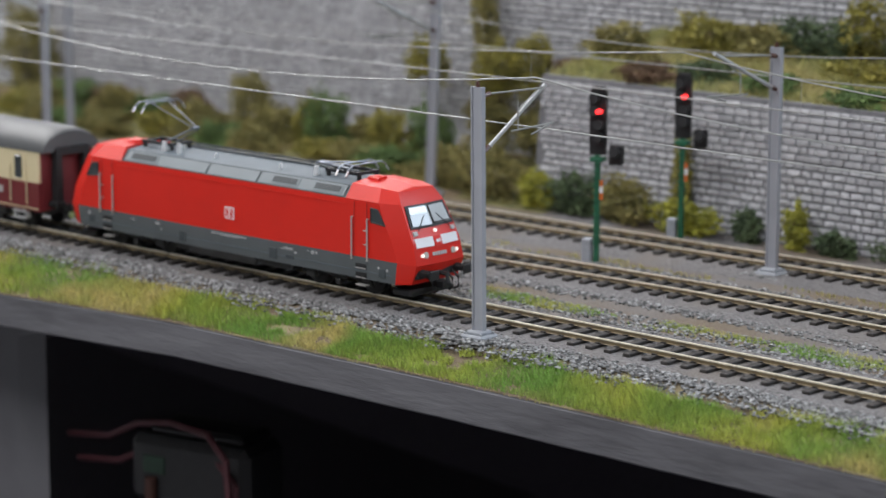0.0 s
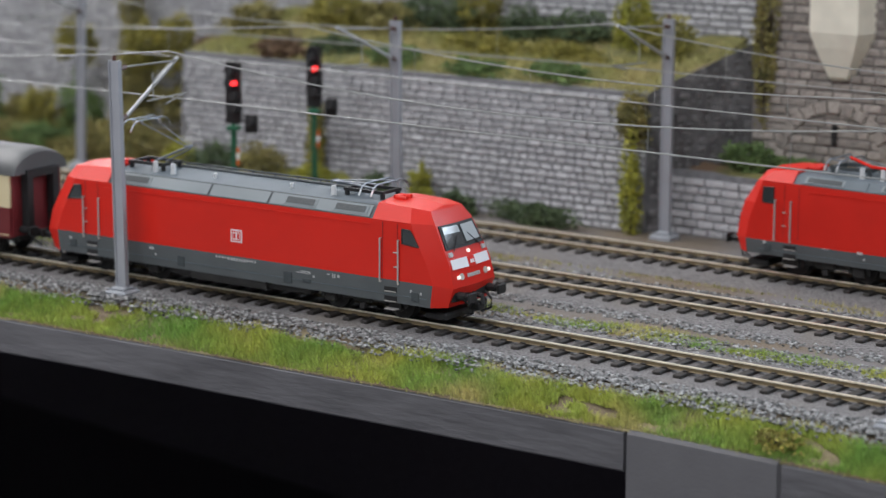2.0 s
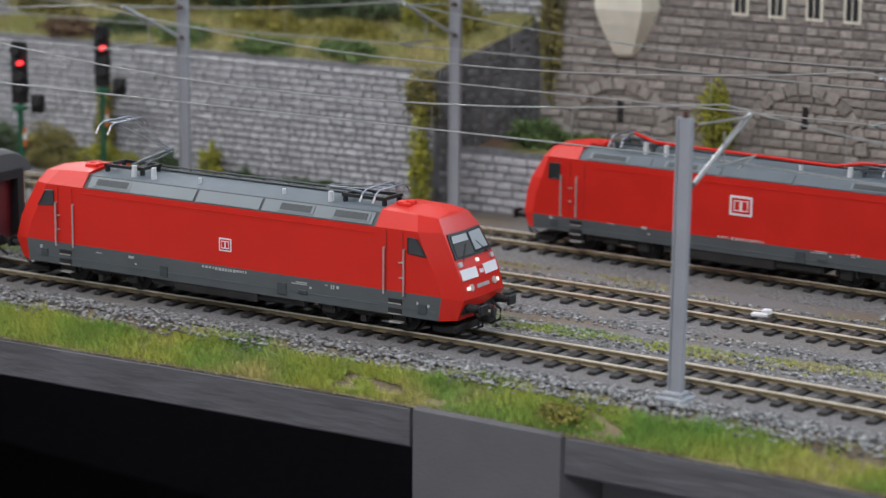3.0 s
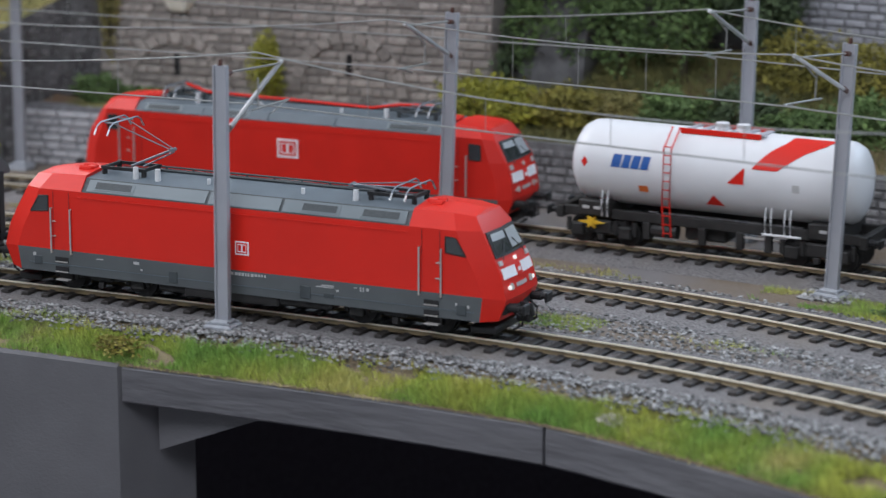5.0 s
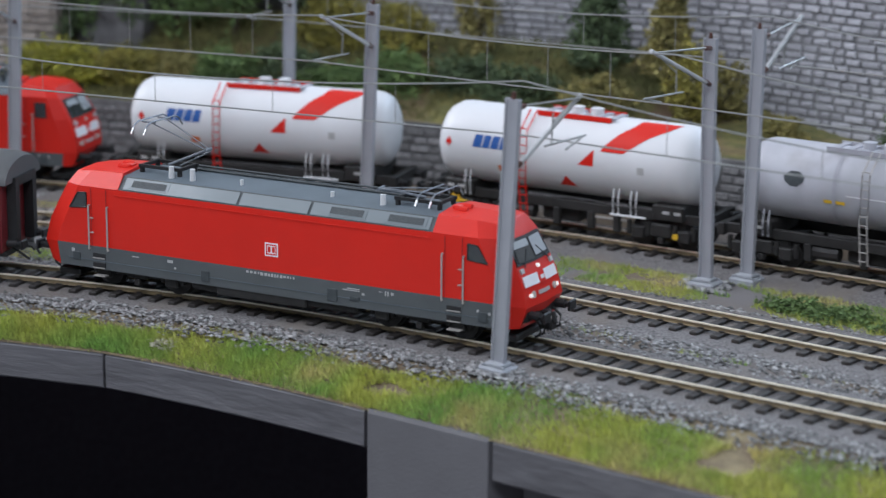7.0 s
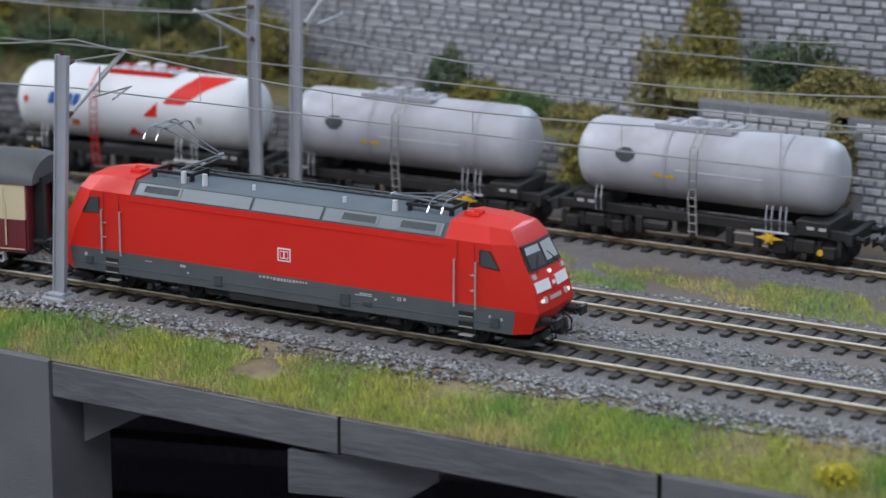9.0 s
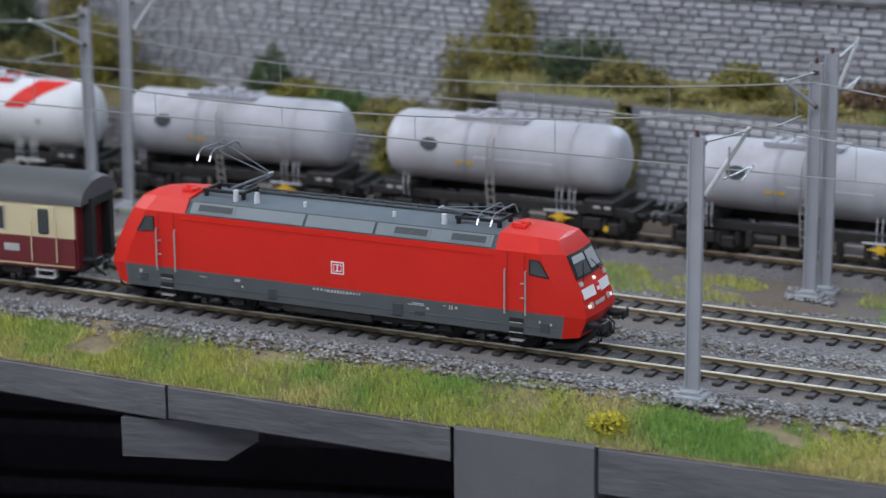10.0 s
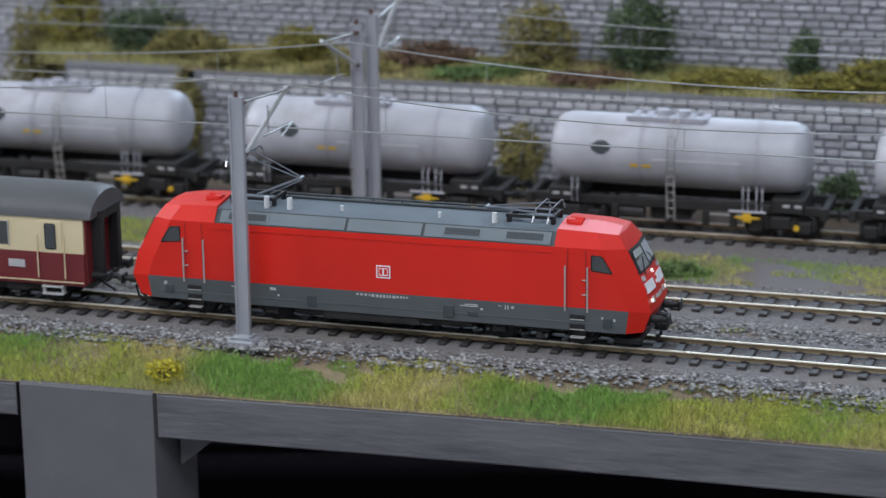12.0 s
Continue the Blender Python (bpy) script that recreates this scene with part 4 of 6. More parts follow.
def coach():
    c = thing("passenger_coach", "cream and maroon passenger coach with a grey roof", "coach")
    L = 14.0
    nroof = [(math.cos(a), math.sin(a)) for a in np.linspace(0, math.pi, 15)]
    bm = B()
    loft(bm, [[(x, -1.62, .9), (x, -1.64, 2.22), (x, 1.64, 2.22), (x, 1.62, .9)] for x in (-L, L - .35)])
    part("lower_body", bm, MAROON, c, "maroon lower body side", smooth=0)
    bm = B()
    loft(bm, [[(x, -1.64, 2.22), (x, -1.6, 3.68), (x, 1.6, 3.68), (x, 1.64, 2.22)] for x in (-L, L - .35)])
    part("upper_body", bm, CREAM, c, "cream upper body side", smooth=0)
    bm = B()
    rings = []
    for x, k in ((-L, 1), (L - 1.0, 1), (L - .45, .97), (L - .12, .90), (L, .82)):
        rings.append([(x, u * 1.66 * (.94 + .06 * k), 3.62 + v * 1.06 * k) for u, v in nroof])
    loft(bm, rings)
    part("roof", bm, COACH_ROOF, c, "domed grey coach roof")
    bm = B()
    prism(bm, [(-.95, 1.1), (-.95, 3.8), (.95, 3.8), (.95, 1.1), (.62, 1.1), (.62, 3.45), (-.62, 3.45), (-.62, 1.1)], 0, .47)
    bmesh.ops.transform(bm, matrix=Matrix.Translation((L - .35, 0, 0)) @ Matrix(((0, 1, 0, 0), (1, 0, 0, 0), (0, 0, 1, 0), (0, 0, 0, 1))), verts=bm.verts)
    part("gangway", bm, BLACK, c, "black rubber gangway surround")
    bm = B()
    box(bm, L - .36, L - .28, -1.5, 1.5, .95, 3.65)
    part("end_door", bm, MAROON, c, "dark red end door")
    for s in (-1, 1):
        for x, w in ((-2, 1.2), (1.2, 1.2), (4.4, 1.2), (7.6, 1.2), (10.0, .85)):
            bm = B()
            box(bm, x - w / 2, x + w / 2, s * 1.625 - .035, s * 1.625 + .035, 2.42, 3.38, .03)
            wn = part("window", bm, GLASS, c, "brown-tinted coach window")
            bm = B()
            for a in ((x - w / 2 - .05, x - w / 2), (x + w / 2, x + w / 2 + .05)):
                box(bm, a[0], a[1], s * 1.635 - .04, s * 1.635 + .04, 2.38, 3.42)
            part("frame", bm, HANDLE, wn)
        bm = B()
        box(bm, L - 2.9 + .7, L - 1.25, s * 1.62 - .03, s * 1.62 + .03, .98, 3.5, .02)
        d = part("door", bm, CREAM, c, "cream entrance door")
        bm = B()
        box(bm, L - 2.23, L - 1.22, s * 1.64 - .03, s * 1.64 + .03, .96, 2.22, .02)
        part("door_lower", bm, MAROON, d)
        bm = B()
        box(bm, L - 1.98, L - 1.5, s * 1.65 - .035, s * 1.65 + .035, 2.35, 3.4, .06)
        part("door_window", bm, GLASS, d)
        bm = B()
        for x in (L - 2.3, L - 1.15):
            cyl(bm, (x, s * 1.7, 1.2), (x, s * 1.7, 2.9), .03, n=6)
        part("handrail", bm, CREAM, c)
        bm = B()
        for z in (.5, .8):
            box(bm, L - 2.2, L - 1.3, *sorted((s * 1.3, s * 1.72)), z, z + .05)
        box(bm, L - 2.2, L - 2.1, *sorted((s * 1.4, s * 1.6)), .5, 1.0)
        box(bm, L - 1.4, L - 1.3, *sorted((s * 1.4, s * 1.6)), .5, 1.0)
        part("footboard", bm, PALE, c, "pale metal footboard")
        bm = B()
        box(bm, -L, L - .4, s * 1.66 - .015, s * 1.66 + .015, 1.02, 1.07)
        part("trim_line", bm, CREAM, c)
        bm = B()
        box(bm, L - 3.6, L - 2.9, s * 1.655 - .015, s * 1.655 + .015, 1.55, 1.85)
        part("data_plate", bm, PALE, c, "pale unreadable data plate")
        bm = B()
        box(bm, L - 5.0, L - 4.93, s * 1.63 - .015, s * 1.63 + .015, 2.9, 3.25)
        part("class_numeral", bm, BLACK, c, "black numeral one")
        bm = B()
        cyl(bm, (L - .5, s * 1.45, 2.3), (L - .38, s * 1.45, 2.3), .12, n=9)
        part("tail_lamp", bm, RED, c)
    bm = B()
    box(bm, -L, L - .2, -1.3, 1.3, .75, .95)
    for x in (-3, 0, 3):
        box(bm, x, x + 2, -1.3, 1.3, .35, .8, .06)
    part("underframe", bm, UNDER, c, "black underframe with boxes")
    bm = B()
    chain(bm, [(L - .3, 0, 1.0), (L + .35, 0, .95), (L + .45, 0, .8)], .12, 6)
    for y in (-.6, .6):
        chain(bm, [(L - .3, y, 1.0), (L + .2, y, .7), (L + .4, y * .8, .5)], .05, 6)
    part("coupling_gear", bm, BLACK, c, "black coupling and hoses")
    buffers(c, L + .45, 1)
    for e in (-1, 1):
        bogie(c, e * 10.6, 2.9, rolls=True, h=.9, r=.53)
    return c


coach_main = coach()


def tank(white):
    t = thing("tank_wagon", "white tank wagon with red band and blue mark" if white else "weathered light grey tank wagon with dark band", "tank wagon", "parked tank train")
    R, zc, L = (1.68, 3.27, 6.15) if white else (1.56, 3.36, 5.72)
    bm = B()
    rings = []
    for x, k in ((-L, .02), (-L + .03, .35), (-L + .14, .68), (-L + .36, .88), (-L + .68, .98), (-L + 1.0, 1)):
        rings.append((x, k))
    rings = rings + [(-4.0, 1.0), (-1.5, 1.0), (0, 1.0), (1.5, 1.0), (4.0, 1.0)] + [(-x, k) for x, k in rings[::-1]]
    A = np.linspace(0, 2 * math.pi, 33)[:-1]
    loft(bm, [[(x, R * k * math.cos(a), zc + R * k * math.sin(a)) for a in A] for x, k in rings])
    part("tank_body", bm, TANKW if white else TANKG, t, "white painted tank" if white else "light grey painted tank", smooth=40)

    def shell(bm, poly, d=.015):
        """A patch on the camera-side tank skin: polygon of x and angle in degrees from the horizontal, tessellated upward."""
        for (xa0, xb0, a0), (xa1, xb1, a1) in zip(poly[:-1], poly[1:]):
            n = max(1, int(abs(a1 - a0) / 6))
            for i in range(n):
                k0, k1 = i / n, (i + 1) / n
                q = []
                for xx, k in ((xa0 + (xa1 - xa0) * k0, k0), (xb0 + (xb1 - xb0) * k0, k0), (xb0 + (xb1 - xb0) * k1, k1), (xa0 + (xa1 - xa0) * k1, k1)):
                    a = radians(a0 + (a1 - a0) * k)
                    q.append((xx, -(R + d) * math.cos(a), zc + (R + d) * math.sin(a)))
                sheet(bm, q)
        bmesh.ops.remove_doubles(bm, verts=bm.verts, dist=.003)
        return bm
    if white:
        b = shell(B(), [(1.9, 2.9, 18), (1.9, 3.0, 20), (2.5, 3.9, 45), (3.0, 4.6, 62), (3.2, 5.0, 80)])
        part("band", b, RED, t, "red diagonal band")
        b = shell(B(), [(.9, 1.6, -4), (1.55, 1.6, 18)])
        part("red_wedge", b, RED, t)
        b = shell(B(), [(-.1, .7, -42), (.28, .32, -24)])
        part("red_triangle", b, RED, t)
        b = B()
        for x, w in ((-4.1, .40), (-3.64, .34), (-3.24, .36), (-2.82, .34)):
            shell(b, [(x, x + w, 3), (x + .12, x + w + .10, 21)])
        part("blue_mark", b, BLUE, t, "blue painted mark")
        b = shell(B(), [(-5.25, -5.24, 0), (-5.4, -5.1, 7), (-5.25, -5.24, 14)])
        part("red_diamond", b, RED, t)
        b = shell(B(), [(-2.9, -2.5, -30), (-2.9, -2.5, -20)])
        part("orange_plate", b, ORANGE, t)
        b = shell(B(), [(3.6, 3.9, -8), (3.6, 3.9, 2)])
        part("side_marking", b, PALE, t)
    else:
        for x in (-1.6, 3.4):
            b = shell(B(), [(x, x + .16, -80), (x, x + .16, 90)], .03)
            part("tank_strap", b, TANKD, t, "darker tank strap")
        b = shell(B(), [(-3.4, -3.1, 2), (-3.65, -2.85, 9), (-3.7, -2.8, 16), (-3.4, -3.05, 24)])
        part("dark_emblem", b, GRILLE, t, "round dark emblem")
        b = shell(B(), [(-1.95, -1.05, -16), (-1.95, -1.05, -11)])
        part("yellow_mark", b, YELLOW, t, "yellow painted mark")
        b = shell(B(), [(-1.0, 2.8, -3), (-1.0, 2.8, -1)])
        part("side_line", b, TANKW, t)
    # top gear
    wk = RED if white else TANKD
    gx = 0 if white else -.8  # the walkway sits off the middle on the grey tanks
    for y in (-.7, .7):
        part("walkway_rail", box(B(), gx - 1.5, gx + 1.9, y - .04, y + .04, zc + R - .14, zc + R + .06), wk, t, "red top walkway rail" if white else "grey top walkway rail")
    for x in np.linspace(gx - 1.35, gx + 1.7, 6):
        part("walkway_tread", box(B(), x, x + .3, -.64, .64, zc + R - .05, zc + R + .03), TANKD, t)
    for x in (gx, gx + .9):
        bm = B()
        cyl(bm, (x, 0, zc + R - .1), (x, 0, zc + R + .28), .28, n=12)
        part("dome_lid", bm, TANKW if white else TANKG, t)
    # ladder on the camera side
    bm = B()
    xl = -1.6 if white else -.1
    for x in (xl - .16, xl + .16):
        chain(bm, [(x, -1.62, .7), (x, -1.85, 2.2), (x, -1.78, 4.3), (x, -.9, zc + R + .1)], .035, 6)
    for z in np.linspace(.9, 4.4, 11):
        cyl(bm, (xl - .16, -1.80, z), (xl + .16, -1.80, z), .025, n=5)
    part("ladder", bm, RED if white else HANDLE, t, "red side ladder" if white else "grey side ladder")
    for x in (-4.4, 2.6, 3.4) if white else (-4.4, 3.1, 3.7):
        bm = B()
        for dx in (-.12, .12):
            chain(bm, [(x + dx, -1.45, 2.3), (x + dx, -1.55, 1.8), (x + dx, -1.5, 1.25)], .032, 6)
        part("saddle", bm, TANKW if white else TANKG, t, "tank saddle strut")
    bm = B()
    cyl(bm, (2.4, -1.6, 1.25), (4.0, -1.6, 1.25), .05, n=6)
    part("side_pipe", bm, TANKW if white else TANKG, t)
    # underframe
    bm = B()
    for y in (-1.1, 1.1):
        box(bm, -6.6, 6.6, y - .12, y + .12, 1.1, 1.5, .03)
    box(bm, -6.6, -6.3, -1.4, 1.4, 1.0, 1.5, .03)
    box(bm, 6.3, 6.6, -1.4, 1.4, 1.0, 1.5, .03)
    part("underframe", bm, UNDER, t, "black underframe")
    for x in (-5.6, 4.2):
        part("cradle", box(B(), x, x + 1.4, -1.45, 1.45, 1.2, 1.85, .06), UNDER, t, "black tank cradle")
    part("brake_box", box(B(), -1.2, .6, -.8, .8, .5, 1.1, .1), UNDER, t)
    part("air_tank", cyl(B(), (-2.6, -1.0, .8), (-1.4, -1.0, .8), .28, n=10), UNDER, t)
    part("brake_rod", cyl(B(), (1.2, -1.2, .95), (3.2, -1.2, .95), .05, n=6), HANDLE, t)
    for x in (-2.8, -.4, 1.2, 2.4):
        part("hanger", box(B(), x, x + .3, -1.35, -1.1, .45, 1.15, .03), UNDER, t)
    xw = -4.9 if white else 3.2
    bm = B()
    star = []
    for a in range(12):
        r = (.58 if a % 6 == 0 else .32) if a % 2 == 0 else .17
        star.append((xw + r * math.cos(a * math.pi / 6), 1.0 + r * .85 * math.sin(a * math.pi / 6)))
    prism(bm, star, -1.72, -1.6)
    cyl(bm, (xw, -1.8, 1.0), (xw, -1.4, 1.0), .12, n=8)
    part("brake_wheel", bm, YELLOW, t, "yellow brake hand wheel")
    for x in (-5.4, -4.9, 4.7, 5.2):
        part("label_bar", box(B(), x, x + .3, -1.475, -1.44, 1.5, 1.62), PALE, t)
    bm = B()
    cyl(bm, (5.3, -1.5, .62), (5.3, -1.42, .62), .13, n=8)
    part("axle_cap", bm, YELLOW, t)
    for e in (-1, 1):
        buffers(t, e * 7.1, e)
        bogie(t, e * 4.6, 2.07, r=.53)
    return t


TW = tank(True)
TG = tank(False)
CARS = ((TW, 1.5), (TW, 16.3), (TG, 29.8), (TG, 43.1), (TG, 57.0), (TG, 70.75), (TG, 84.3), (TG, 97.5))
seen = set()
for src, x in CARS:
    h = along(t3, x)
    m = at(h[0], h[1], 0, h[2])
    if src.name in seen:
        copy_thing(src, m)
    else:
        src.matrix_basis = m
        seen.add(src.name)


# ---- masts and wires ----
def mast(arm=3.2, toward=1, high=9.0, skew=0.0, drop=1.62, rise=.12):
    """A lattice-free overhead mast; its bracket reaches toward the track at +y (toward 1) or -y."""
    t = thing("catenary_mast", "grey overhead line mast with a tubular bracket on a concrete foot", "mast", "overhead line masts")
    bm = B()
    box(bm, -.27, -.21, -.12, .12, GZ, high, .01)
    box(bm, .21, .27, -.12, .12, GZ, high, .01)
    box(bm, -.22, .22, -.03, .03, GZ, high)
    part("post", bm, MASTM, t, "grey H-section post")
    bm = B()
    box(bm, -.55, .55, -.5, .5, GZ - .15, GZ + .22, .06)
    box(bm, -.36, .36, -.34, .34, GZ + .2, GZ + .36, .04)
    for x in (-.4, .4):
        for y in (-.35, .35):
            cyl(bm, (x, y, GZ + .2), (x, y, GZ + .3), .06, n=6)
    part("foot", bm, FOOT, t, "pale grey foot plate with bolts")
    s = toward
    bm = B()
    cyl(bm, (0, 0, high), (0, 0, high + .22), .09, .06, 8)
    cyl(bm, (.1, s * .2, high - .35), (.1, s * .55, high - .3), .1, n=8)
    cyl(bm, (.1, s * .2, high - drop - .13), (.1, s * .5, high - drop + .02), .1, n=8)
    part("insulator", bm, BROWN, t, "brown insulators")
    bm = B()
    tip = (.1 + skew, s * (arm + .2), high + rise)
    cyl(bm, (.1, s * .5, high - drop), tip, .085, n=8)
    part("bracket_tube", bm, TUBE, t, "pale diagonal bracket tube")
    bm = B()
    k = .1 + skew
    cyl(bm, (.1, s * .5, high - .3), (k, s * (arm + .05), high + rise - .1), .04, n=6)
    cyl(bm, (.1 + skew * .6, s * (arm * .62), high - .6), (.1 + skew * .6, s * (arm * .62), high - 1.75), .03, n=6)
    cyl(bm, (.1 + skew * .5, s * (arm * .5), high - 1.75), (k, s * (arm + .7), high - 1.6), .04, n=6)
    cyl(bm, (k, s * (arm + .5), high - 1.62), (k, s * (arm - .6), high - 1.9), .035, n=6)
    cyl(bm, (k, s * arm, high + rise - .02), (.1 + skew * .6, s * (arm * .62), high - .95), .03, n=6)
    part("steady_arm", bm, WIRE, t, "thin metal steady arms")
    return t


FRONT = (-110, -78.0, -43.8, -9.7, 19.68, 53.0, 86, 118)
FOFF = (-2.7, -2.7, -2.68, -2.4, -2.35, -2.97, -2.9, -2.9)
FLEAN = (0, 0, -0.9, 0.5, 3.0, 0, 0, 0)  # degrees by which a mast leans along the track
MIDX = ((-126, 13.5, 0), (-91.0, 14.0, 0), (-45.05, 14.8, -.4), (-9.35, 13.1, 2.0), (7.6, 12.8, 2.4), (23.35, 12.5, -.6), (56.8, 12.2, 0), (90, 12.2, 0))
BACK = ((-97, 20.0, -1, 0), (-69.2, 19.6, -1, 2.0), (-35.1, 20.5, -1, 0), (0.7, 20.0, -1, 1.0), (24.7, 14.1, 1, 1.0), (57.4, 13.1, 1, 0), (92, 13.6, 1, 0))
MASTS_AT = [(x, o) for x, o in zip(FRONT, FOFF) if -60 < x < 90] + [(x, o) for x, o, _ in MIDX if -60 < x < 90]
m_front = mast(arm=2.5, toward=1, high=9.15, skew=.9, drop=2.3, rise=-.1)
m_mid = mast(arm=4.4, toward=-1, high=9.3)
m_back = mast(arm=3.0, toward=1, high=9.6)
m_rear = mast(arm=4.4, toward=-1, high=9.6)


def put(src, places):
    for i, (x, off, lean) in enumerate(places):
        h = along(off, x)
        m = at(h[0], h[1], 0, h[2]) @ pose(0, 0, 0, 0, lean, 0)
        if i == 0:
            src.matrix_basis = m
        else:
            copy_thing(src, m)


put(m_front, list(zip(FRONT, FOFF, FLEAN)))
put(m_mid, MIDX)
put(m_rear, [(x, o, q) for x, o, s, q in BACK if s < 0])
put(m_back, [(x, o, q) for x, o, s, q in BACK if s > 0])


def line(name, off, xs, z_top, z_low, label):
    """One track's overhead line: messenger wire, contact wire and droppers, from mast to mast."""
    t = thing(name, label, "overhead wire", "overhead lines")
    o = off if callable(off) else (lambda q: off)
    for a, b in zip(xs[:-1], xs[1:]):
        n = 12
        sag = 1.1 * min(1.0, ((b - a) / 33) ** 2)
        P = []
        for i in range(n + 1):
            k = i / n
            x = a + (b - a) * k
            y = py(a) + o(a) + (py(b) + o(b) - py(a) - o(a)) * k
            P.append((x, y, z_top - sag * 4 * k * (1 - k)))
        part("messenger_wire", chain(B(), P, .032, 5), WIRE, t)
        Q = [(p[0], p[1], z_low) for p in P]
        part("contact_wire", chain(B(), [Q[0], Q[-1]], .032, 5), WIRE, t)
        for i in (2, 4, 6, 8, 10):
            part("dropper", cyl(B(), P[i], Q[i], .014, n=4), WIRE, t)
    return t


line("overhead_wire", 0.0, FRONT, 9.3, 7.4, "thin overhead wires above the front track")
line("overhead_wire", t2, [x for x, _, _ in MIDX], 9.5, 7.65, "thin overhead wires above the middle track")
line("overhead_wire", t3, [x for x, _, _, _ in BACK], 9.7, 7.85, "thin overhead wires above the back track")


# ---- colour light signals ----
def signal():
    t = thing("light_signal", "black colour light signal showing red on a green post", "signal", "light signals")
    bm = B()
    box(bm, -.11, .11, -.11, .11, GZ, 4.3, .02)
    box(bm, -.3, .3, -.25, .25, 4.0, 4.2, .02)
    part("post", bm, SIGREEN, t, "green signal post")
    bm = B()
    prism(bm, [(-.36, 4.3), (.36, 4.3), (.36, 7.0), (.24, 7.25), (-.24, 7.25), (-.36, 7.0)], -.1, .15)
    for z in (6.75, 6.2, 5.6, 5.05):
        cyl(bm, (-.1 if z > 6 else .1, -.1, z), (-.1 if z > 6 else .1, -.45, z + .05), .2, .22, 10)
    box(bm, .55, 1.15, -.2, .15, 3.9, 4.75, .05)
    cyl(bm, (.85, -.2, 4.45), (.85, -.5, 4.5), .22, n=10)
    part("lamp_head", bm, SIGBOX, t, "black lamp screen with hoods")
    bm = B()
    cyl(bm, (.12, -.1, 6.2), (.12, -.50, 6.22), .10, n=12)
    part("red_lamp", bm, SIGRED, t, "lit red lamp")
    bm = B()
    box(bm, .16, .29, -.2, -.1, 2.35, 2.65)
    box(bm, .16, .29, -.2, -.1, 2.95, 3.2)
    part("mast_plate", bm, ORANGE, t, "red and white mast plate")
    bm = B()
    box(bm, .16, .29, -.2, -.1, 2.65, 2.95)
    part("white_plate", bm, WHITE, t)
    bm = B()
    box(bm, -.6, -.2, -.3, .2, GZ, .6, .04)
    part("relay_box", bm, FOOT, t, "grey relay box")
    bm = B()
    for z in np.linspace(.4, 3.9, 12):
        box(bm, -.16, .16, -.24, -.2, z, z + .04)
    part("ladder", bm, SIGREEN, t)
    return t


SG = signal()
x, y, h = along(12.0, -51.8)
SG.matrix_basis = at(x, y, 0, 30)
x, y, h = along(18.4, -52.9)
copy_thing(SG, at(x, y, 0, 30))

# ---- castle details ----
CASTLE = 25.3
xa = -29.6
bm = B()
rings = []
for w, z in ((.5, 6.85), (.68, 6.98), (1.4, 8.3), (1.7, 9.0), (1.7, 16.8)):
    rings.append([(-w, .1, z), (-w * .7, -w * .55, z), (w * .7, -w * .55, z), (w, .1, z)])
loft(bm, rings)
bay = part("oriel_bay", bm, PLASTER, None, smooth=0)
bay.matrix_basis = at(xa, py(xa) + CASTLE, 0, along(CASTLE, xa)[2])
tagged(bay, "pale plaster oriel bay tapering down on the castle wall", "bay")
for xw in (-24.0, -22.25, -20.5, -18.73):
    wn = thing("castle_window", "small cream mullioned castle window", "window", "castle windows", at(xw, py(xw) + CASTLE - .05, 0, along(CASTLE, xw)[2]))
    bm = B()
    box(bm, -.4, .4, -.08, .1, 9.05, 10.4, .02)
    part("window_frame", bm, PLASTER, wn)
    bm = B()
    for x in (-.28, .03):
        box(bm, x, x + .24, -.1, .08, 9.2, 10.25)
    part("pane", bm, BLACK, wn)
for xc, zs in ((-29.8, 2.85), (-20.75, 3.35)):
    inner, outer = 2.5, 3.0
    ar = thing("blind_arch", "blind arch of wedge-shaped brown stones", "arch", "blind arches", at(xc, py(xc) + CASTLE, 0, along(CASTLE, xc)[2]))
    for k in range(13):
        a0, a1 = math.pi * k / 13 + .02, math.pi * (k + 1) / 13 - .02
        q = [(r * math.cos(a), zs + r * math.sin(a)) for r, a in ((inner, a0), (outer, a0), (outer, a1), (inner, a1))]
        part("arch_stone", prism(B(), q, -.22, .05), BRICK_WP, ar, smooth=0)
    bm = B()
    box(bm, -.14, .14, -.14, .05, zs + .95, zs + 1.95, .02)
    sl_ = part("arrow_slit", bm, BLACK, None, smooth=0)
    sl_.matrix_basis = at(xc, py(xc) + CASTLE, 0, along(CASTLE, xc)[2])
    tagged(sl_, "narrow dark slit window in the arch", "window")
# the rock cleft between wall and castle, shade painted in with dark rock
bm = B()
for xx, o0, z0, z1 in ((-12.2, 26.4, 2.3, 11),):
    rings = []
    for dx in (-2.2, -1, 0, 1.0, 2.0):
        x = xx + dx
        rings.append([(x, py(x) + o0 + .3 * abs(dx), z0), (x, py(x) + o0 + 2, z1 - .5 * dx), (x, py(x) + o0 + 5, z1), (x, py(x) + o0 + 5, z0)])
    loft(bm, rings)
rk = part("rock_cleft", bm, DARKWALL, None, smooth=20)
tagged(rk, "rock cleft beside the castle wall, its shade put into a dark colour", "rock", kind="structure")

